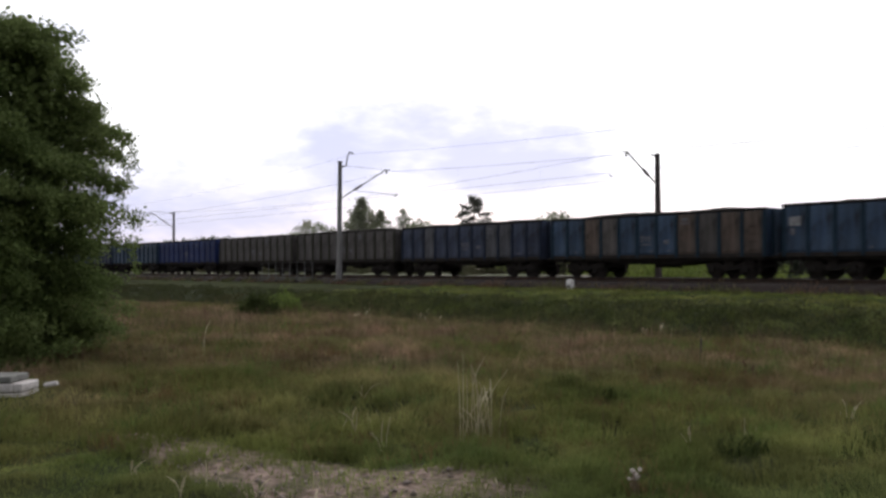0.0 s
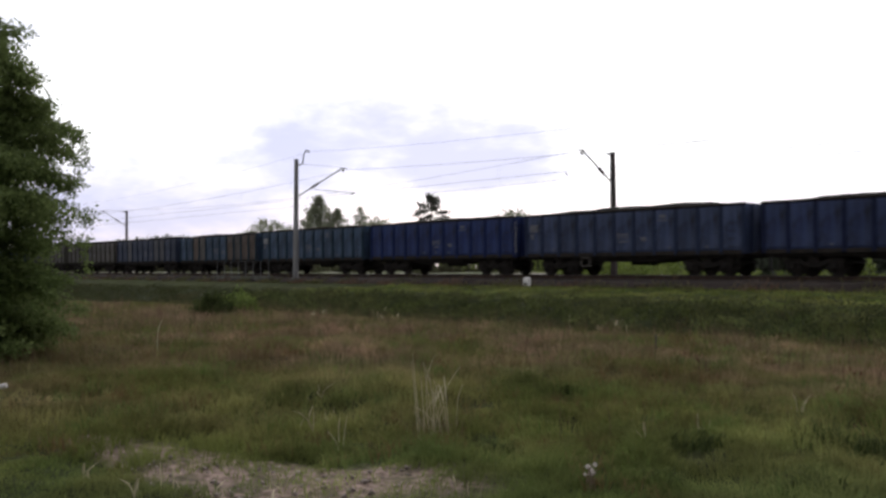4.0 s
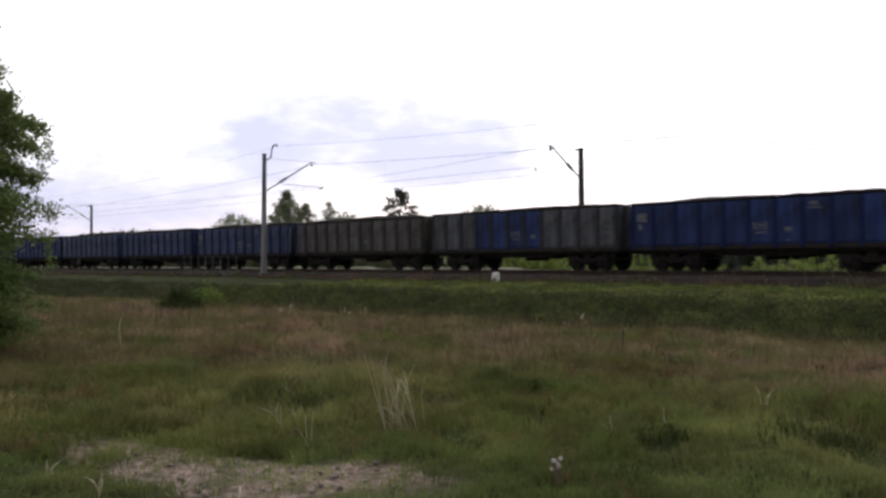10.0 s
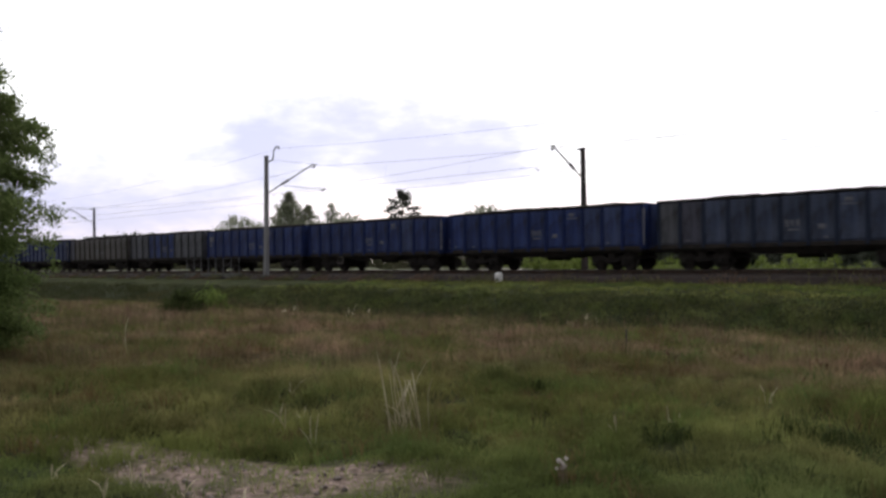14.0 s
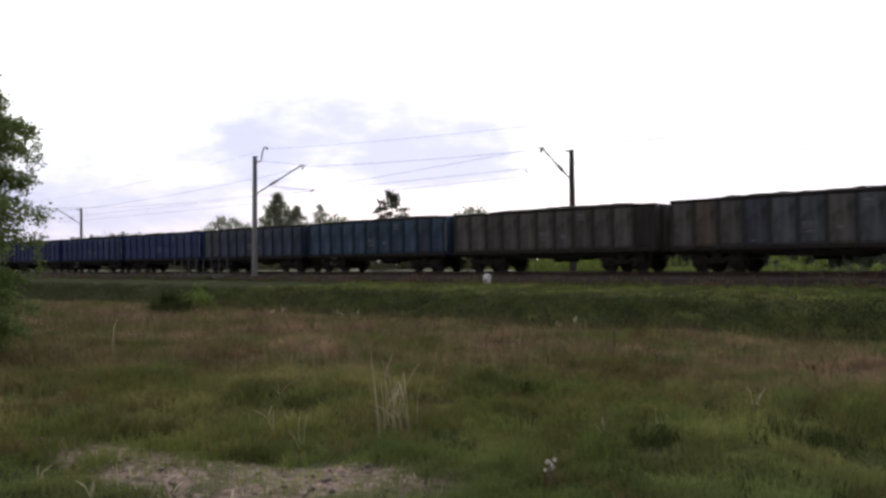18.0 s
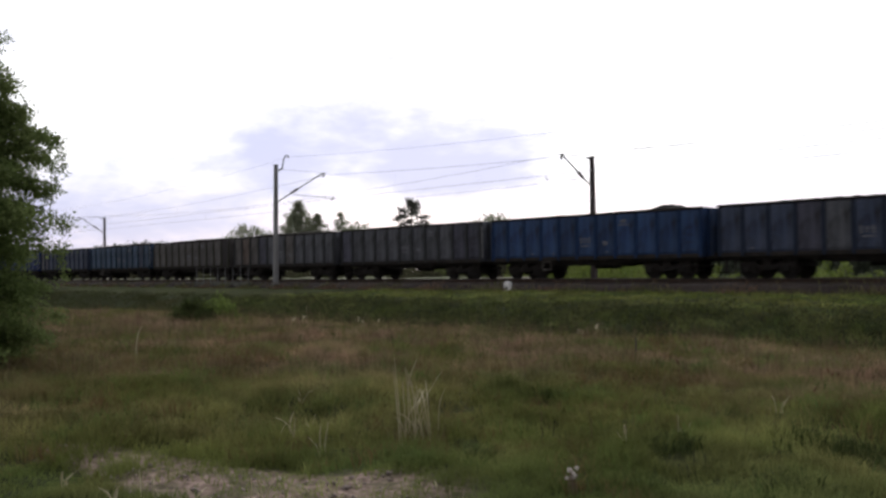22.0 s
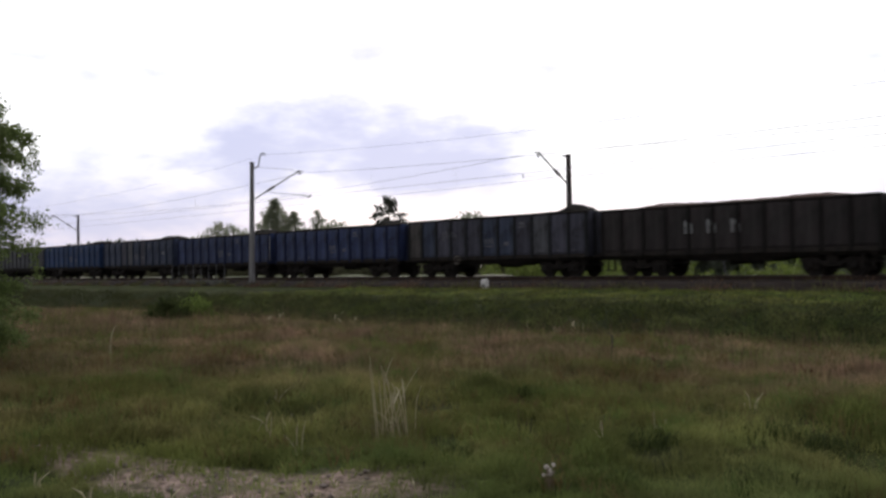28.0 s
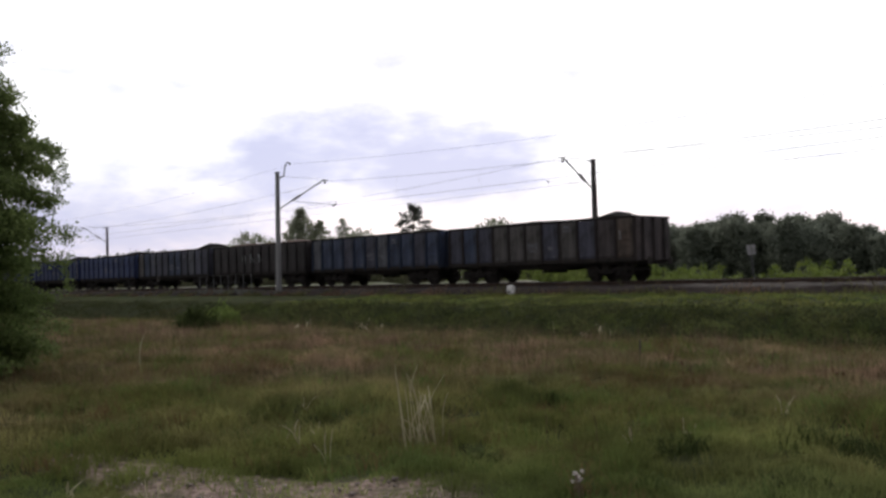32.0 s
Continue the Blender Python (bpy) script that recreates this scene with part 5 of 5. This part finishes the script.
    # short growth that creeps into the toe of the ballast
    x, y = r.uniform(-90, 4, 16000), 32.9 + np.abs(r.normal(0, 0.55, 16000))
    keep = (y < 34.2) & (r.uniform(0, 1, len(x)) < 0.35 + 0.7 * wave(x, y, 3.3, 18))
    x, y = x[keep], y[keep]
    v, f = blades(x, y, r.uniform(0.10, 0.30, len(x)), r.uniform(0.02, 0.05, len(x)), r.uniform(0.1, 0.8, len(x)), r)
    v[:, 2] += np.repeat(np.interp(y, [33.33, 34.18], [0.0, 0.42]), 6)
    tagged(new("trackside_grass", array_mesh("trackside_grass", v, f, M["dry"])), "sparse brownish grass at the ballast edge", "grass", kind="stuff")

    # weeds on the bank below the railway, their green darkened for its shade
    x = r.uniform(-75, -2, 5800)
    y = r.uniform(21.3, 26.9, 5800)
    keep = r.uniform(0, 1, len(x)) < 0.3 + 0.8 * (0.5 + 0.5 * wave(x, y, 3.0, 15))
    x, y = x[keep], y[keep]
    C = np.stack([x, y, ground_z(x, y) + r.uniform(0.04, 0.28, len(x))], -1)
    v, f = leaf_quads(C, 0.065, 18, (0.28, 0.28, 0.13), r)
    tagged(new("bank_weeds", array_mesh("bank_weeds", v, f, M["shaded_bank_leaf"])), "green weeds on the railway bank, darkened for its shaded face", "weeds", kind="stuff")


make_grass()


def make_tussocks():
    """Tufts of longer grass that arch outwards, fresh, olive and rusty, and dark blades between them as hummock shade.
    """
    r = np.random.default_rng(75)
    for name, mat, count, label in (("grass_tussocks", "grass", 1500, "arching green grass tussocks in the meadow"), ("rusty_tussocks", "rusty", 520, "rust-brown dying grass tussocks in the meadow"), ("fresh_tussocks", "fresh", 420, "fresh green leafy tussocks in the meadow")):
        q, a = np.sqrt(r.uniform(18, 620, count)), np.radians(r.uniform(13, 83, count))
        cx, cy = -q * np.sin(a), q * np.cos(a)
        far = np.clip(q / 10.0, 0.7, 2.2)
        ok = ~on_path(cx, cy) & (np.hypot(cx + 11.9, cy - 2.6) > 1.5)
        cx, cy, far = cx[ok], cy[ok], far[ok]
        n = 46
        big = r.uniform(0.6, 1.5, len(cx))
        w = np.repeat(0.10 * big * far ** 0.5, n)
        px, py = np.repeat(cx, n) + r.normal(0, 1, len(w)) * w, np.repeat(cy, n) + r.normal(0, 1, len(w)) * w
        h = np.repeat(0.20 * big * far ** 0.25, n) * r.uniform(0.5, 1.25, len(w))
        ahead = 4.6 + 0.235 * px - py
        h = np.where((ahead > -0.1) & (ahead < 1.6) & (px > -9.2), h * 0.4, h)
        v, f = blades(px, py, h, 0.0068 * np.repeat(far, n) * r.uniform(0.7, 1.4, len(w)), r.uniform(0.3, 1.2, len(w)), r)
        tagged(new(name, array_mesh(name, v, f, M[mat])), label, "grass", kind="stuff")

    # clumps of dark blades stand in for shade under the hummocks
    C = []
    for x, y, w in ((-3.44, 7.98, 0.30), (-3.86, 8.11, 0.20), (-4.45, 6.96, 0.24), (-3.83, 5.62, 0.16), (-5.12, 8.90, 0.22), (-3.02, 6.16, 0.20), (-7.75, 9.18, 0.20), (-5.59, 5.63, 0.20)):
        n = int(5200 * w * w)
        px, py = x + r.normal(0, w, n), y + r.normal(0, w, n)
        C.append((px, py, 0.22 * np.exp(-((px - x) ** 2 + (py - y) ** 2) / (3 * w * w)) * r.uniform(0.5, 1.2, n)))
    px, py, h = (np.concatenate(q) for q in zip(*C))
    v, f = blades(px, py, h, 0.011 * r.uniform(0.6, 1.5, len(px)), r.uniform(0.3, 1.1, len(px)), r)
    tagged(new("weed_mound", array_mesh("weed_mound", v, f, M["dark_leaf"])), "dark green blades put in for the shade of hummocks", "weeds", kind="stuff")


make_tussocks()


def make_stones():
    r = np.random.default_rng(80)
    n = 5200
    x, y = r.uniform(-8.9, 1.0, n), r.uniform(2.6, 5.2, n)
    k = on_path(x, y) & (r.uniform(0, 1, n) < np.interp(x, [-8.8, -7.0], [0.35, 1.0]))
    x, y = x[k], y[k]
    s = 0.006 + 0.030 * r.uniform(0, 1, len(x)) ** 7
    base = np.array([(1, 0, 0), (0, 1, 0), (-1, 0, 0), (0, -1, 0), (0.1, 0.1, 0.7), (0, 0, -0.7)])
    jit = base[None] * r.uniform(0.6, 1.3, (len(x), 6, 1)) + r.normal(0, 0.16, (len(x), 6, 3))
    a = r.uniform(0, 6.2832, len(x))
    ca, sa = np.cos(a)[:, None], np.sin(a)[:, None]
    vx = jit[..., 0] * ca - jit[..., 1] * sa
    vy = jit[..., 0] * sa + jit[..., 1] * ca
    v = np.stack([vx, vy, jit[..., 2]], -1) * s[:, None, None] + np.stack([x, y, ground_z(x, y) + 0.25 * s], -1)[:, None]
    tri = np.array([(0, 1, 4), (1, 2, 4), (2, 3, 4), (3, 0, 4), (1, 0, 5), (2, 1, 5), (3, 2, 5), (0, 3, 5)])
    f = (tri[None] + (np.arange(len(x)) * 6)[:, None, None]).reshape(-1, 3)
    tagged(new("gravel", array_mesh("gravel", v.reshape(-1, 3), f, M["stone"])), "scattered pale gravel on a worn path", "gravel", kind="stuff")


make_stones()


def stalk(bm, p, h, lean, a, r0=0.006, head=0.0, r=None):
    """One dry stem that bends over, its narrow seed head nodding to one side."""
    rings = []
    seg = 8
    for k in range(seg + 1):
        t = k / seg
        q = r0 * (1 - 0.55 * t)
        s = lean * h * t * t + (0.10 * h * max(0.0, t - 0.72) / 0.28 if head else 0.0)
        c = (p[0] + s * math.cos(a), p[1] + s * math.sin(a), p[2] + h * t * (1 - 0.25 * lean * t) - (0.02 * h if head and k == seg else 0.0))
        if head and t > 0.7:
            q = head * (0.35 if k == seg else 1.0 - 0.3 * (k % 2))
        rings.append([(c[0] + q * math.cos(b), c[1] + q * math.sin(b), c[2]) for b in (0, 1.571, 3.142, 4.712)])
    return loft(bm, rings)


swaying = []    # (stem, how far the wind bends it)


def make_tuft(x, y, n, h, w, seed, label, name="dry_grass_tuft", head=0.010, mat="straw"):
    r = np.random.default_rng(seed)
    z = float(ground_z(x, y))
    ob = tagged(new(name), label, "grass tuft")
    ob.location = (x, y, z - 0.02)
    for k in range(n):
        bm = stalk(bmesh.new(), (r.normal(0, w), r.normal(0, w), -0.02), h * r.uniform(0.35, 1.05), r.uniform(0.02, 0.16) if k % 3 else r.uniform(0.3, 0.6), r.uniform(0, 6.2832), 0.0078, head if k % 2 else 0.0)
        if k == 0 and n > 10:
            q = r.normal(0, w * 1.2, (90, 2))
            v, f = blades(q[:, 0] + x, q[:, 1] + y, r.uniform(0.12, 0.38, 90), np.full(90, 0.009), r.uniform(0.3, 1.1, 90), r)
            part("foot_growth", array_mesh("foot_growth", v - np.array([x, y, z - 0.02]), f, M["dry"]), None, ob, "brown dry leaf blades at the foot")["kind"] = "stuff"
        swaying.append((part("stalk", bm, M[mat], ob), r.uniform(0.6, 1.2) * (h / 0.8)))


make_tuft(-6.58, 5.80, 22, 0.92, 0.11, 91, "tall pale dry grass stalks standing in the green meadow")
make_tuft(-7.55, 5.05, 4, 0.42, 0.06, 92, "few short dry stalks in the green meadow")
make_tuft(-6.95, 4.95, 3, 0.36, 0.05, 93, "few bent dry stalks beside the path")
make_tuft(-8.0, 5.56, 3, 0.30, 0.03, 94, "few pale seed stalks in the meadow")
make_tuft(-15.8, 7.2, 2, 0.85, 0.03, 95, "thin upright dry stems in the meadow")
make_tuft(-4.7, 6.6, 3, 0.26, 0.03, 96, "few pale seed stalks in the meadow", head=0.016)
make_tuft(-16.2, 20.9, 11, 0.85, 0.42, 97, "yellow dry weeds below the railway bank", head=0.05)
make_tuft(-27.3, 18.6, 7, 0.8, 0.35, 98, "yellow dry weeds below the railway bank", head=0.05)
make_tuft(-24.5, 19.4, 7, 0.8, 0.35, 99, "yellow dry weeds below the railway bank", head=0.05)
make_tuft(-5.0, 3.2, 5, 0.24, 0.10, 100, "short dry stalks at the edge of the path")
make_tuft(-5.16, 11.17, 8, 0.30, 0.09, 120, "reddish brown sorrel stalks in the meadow", "sorrel", 0.022, "sorrel")
make_tuft(-5.87, 13.49, 8, 0.30, 0.09, 121, "reddish brown sorrel stalks in the meadow", "sorrel", 0.022, "sorrel")
make_tuft(-11.38, 8.30, 8, 0.34, 0.09, 122, "reddish brown sorrel stalks in the meadow", "sorrel", 0.022, "sorrel")
make_tuft(-8.07, 12.89, 8, 0.36, 0.09, 123, "reddish brown sorrel stalks in the meadow", "sorrel", 0.022, "sorrel")
make_tuft(-6.10, 2.89, 4, 0.22, 0.06, 130, "few thin dry stems standing in the grass")
make_tuft(-5.72, 3.52, 4, 0.24, 0.06, 131, "few thin dry stems standing in the grass")
make_tuft(-6.82, 2.58, 4, 0.20, 0.06, 132, "few thin dry stems standing in the grass")
make_tuft(-5.68, 3.06, 4, 0.18, 0.06, 133, "few thin dry stems standing in the grass")
make_tuft(-4.78, 7.63, 4, 0.26, 0.06, 134, "few thin dry stems standing in the grass")
make_tuft(-4.79, 9.60, 4, 0.26, 0.06, 135, "few thin dry stems standing in the grass")
make_tuft(-9.23, 6.23, 4, 0.30, 0.06, 136, "few thin dry stems standing in the grass")
make_tuft(-4.7, 4.45, 5, 0.22, 0.08, 103, "short dry stalks at the edge of the path")
make_tuft(-6.1, 2.55, 4, 0.28, 0.10, 104, "short dry stalks at the edge of the path")


def make_thistle():
    r = np.random.default_rng(101)
    x, y = -3.99, 4.96
    ob = tagged(new("thistle"), "withered thistle with pale fluffy seed heads in the grass", "thistle")
    ob.location = (x, y, float(ground_z(x, y)) - 0.02)
    for k in range(15):
        a, h = r.uniform(0, 6.2832), r.uniform(0.13, 0.26)
        lean = r.uniform(0.05, 0.36)
        swaying.append((part("stem", stalk(bmesh.new(), (r.normal(0, 0.015), r.normal(0, 0.015), 0), h, lean, a, 0.0045), M["dead_stem"], ob), 0.5))
        if k < 10:
            c = Vector((lean * h * math.cos(a), lean * h * math.sin(a), h * (1 - 0.25 * lean)))
            bm = bmesh.new()
            bmesh.ops.create_icosphere(bm, subdivisions=2, radius=0.0085, matrix=Matrix.Translation(c))
            for v in bm.verts:
                v.co += (v.co - c) * float(r.uniform(-0.7, 1.3))
            swaying.append((part("seed_head", bm, M["petal"], ob, "pale fluffy seed head"), 0.5))


make_thistle()


def make_slabs():
    """A low stack: two long white slabs and a shorter grey one on top."""
    ex = Vector((0.634, 0.773, 0))
    for k, (name, mat, z0, z1, x1, label) in enumerate((
            ("white_slab", "slab", 0.0, 0.155, 0.46, "weathered white slab lying in the grass"),
            ("white_slab", "slab", 0.165, 0.27, 0.46, "weathered white slab on another slab"),
            ("grey_slab", "grey_slab", 0.28, 0.36, 0.33, "grey slab on top of white slabs"))):
        ob = new(name, boxmesh(-2.3 + 0.1 * k, x1, 0.0, 0.5, 0, z1 - z0, M[mat], 0.018))
        tagged(ob, label, "slab", "slabs stacked in the grass")
        ob.matrix_world = pose(-12.20, 2.70, float(ground_z(-12.24, 2.89)) + z0 - 0.09, 0, 0, 50.6)
    p = Vector((-12.24, 2.89, 0)) + ex * 0.72
    st = new("white_stick", finish(rod(bmesh.new(), (-0.16, 0, 0.10), (0.0, 0, 0.13), 0.03), M["slab"], "stick"))
    tagged(st, "short white stick in the grass beside slabs", "stick")
    st.matrix_world = pose(p.x, p.y, float(ground_z(p.x, p.y)), 0, 0, 50)
    post = new("stake", finish(rod(bmesh.new(), (0, 0, -0.1), (0.02, 0, 0.42), 0.03, 0.02), M["bark"], "stake"))
    tagged(post, "short dark wooden stake in dry grass", "stake")
    post.location = (-10.85, 15.6, float(ground_z(-10.85, 15.6)))


make_slabs()


# ---- worn lettering on the wagons ----
def bar(x, z, w, h, wagon, mat="mark"):
    me = cached(("mark", w, h, mat), lambda: boxmesh(-w / 2, w / 2, -0.004, 0.0, -h / 2, h / 2, M[mat]))
    part("marking", me, None, wagon, "faded white marking").location = (x, -BODY_HW - 0.056, z)


def mark_wagons():
    r = np.random.default_rng(110)
    for num, wagon in wagons.items():
        def panel_x(k):
            return -BODY_L / 2 + (k + 0.5) * STEP_X
        if num == 19:     # three large white signs of the owner, drawn as plain shapes
            for k, x in enumerate((-2.75, -1.62, -0.45)):
                bar(panel_x(3) + x + 3.2, 2.25, 0.12, 0.60, wagon, "bright_mark")
                bar(panel_x(3) + x + 3.40, 2.36, 0.20, 0.14, wagon, "bright_mark")
                bar(panel_x(3) + x + 3.50, 2.14, 0.12, 0.38, wagon, "bright_mark")
            continue
        if num in (-1, 6, 1, 3):
            bar(panel_x(0), 2.55, 0.55, 0.40, wagon, "bright_mark" if num == -1 else "mark")
            bar(panel_x(0) - 0.1, 2.1, 0.2, 0.30, wagon)
        for j in range(3):
            bar(panel_x(5) - 0.3 + j * 0.24, 1.98, 0.13, 0.32 - 0.06 * (j % 2), wagon)
        bar(panel_x(5), 1.70, 0.55, 0.07, wagon)
        bar(panel_x(6), 1.80, 0.30, 0.20, wagon)
        bar(panel_x(7) - 0.1, 2.86, 0.36, 0.16, wagon)
        bar(panel_x(7) - 0.1, 2.68, 0.60, 0.06, wagon)
        for j in range(int(r.integers(1, 4))):
            bar(panel_x(int(r.integers(0, NPAN))) + r.uniform(-0.3, 0.3), 1.35, 0.12, 0.09, wagon)
        if num == 21:
            bar(panel_x(10) - 0.35, 2.30, 0.07, 0.45, wagon, "bright_mark")
        if num == 15:
            bar(panel_x(9), 2.15, 0.30, 0.22, wagon, "bright_mark")
        if num == 18:
            for j in range(5):
                bar(panel_x(2) + j * 0.24, 2.35 + 0.1 * (j % 2), 0.10, 0.5 - 0.08 * j, wagon)


mark_wagons()


def motions():
    run = SPEED * 32.0
    for thing, x in train:
        walk(thing, [(0.0, pose(x, TRACK_Y, RAIL_Z)), (32.0, pose(x - run, TRACK_Y, RAIL_Z))])
    # the wheels roll without slipping; all leading and all trailing wheelsets share one turning action each
    turn = math.degrees(SPEED / 0.46) / 15.0
    first = {}
    for ws, wx in wheelsets:
        if wx not in first:
            walk(ws, [(k / 15.0, pose(wx, 0, 0.46, 0, -turn * k, 0)) for k in range(481)])
            first[wx] = ws.animation_data
        else:
            ws.rotation_mode = "QUATERNION"
            keys = ws.animation_data_create()
            keys.action = first[wx].action
            keys.action_slot = first[wx].action_slot

    # gusts bend the dry stalks to one side
    gusts = ((0, 0), (2, 0.5), (3, 1), (4, 4), (5.5, 6), (6.5, 11), (7.5, 12), (9, 13), (11, 12), (12.5, 7), (13.2, 5), (14, 8), (15.5, 7),
             (17.5, 5), (19, 5.5), (20.5, 4), (23, 3.5), (25, 3), (27, 4), (28.5, 4.5), (30, 5), (32, 5.5))
    axis = Vector((-0.72, 0.69, 0.0))
    for stem, share in swaying:
        walk(stem, [(t, Matrix.Rotation(radians(-deg * share), 4, axis)) for t, deg in gusts])


motions()
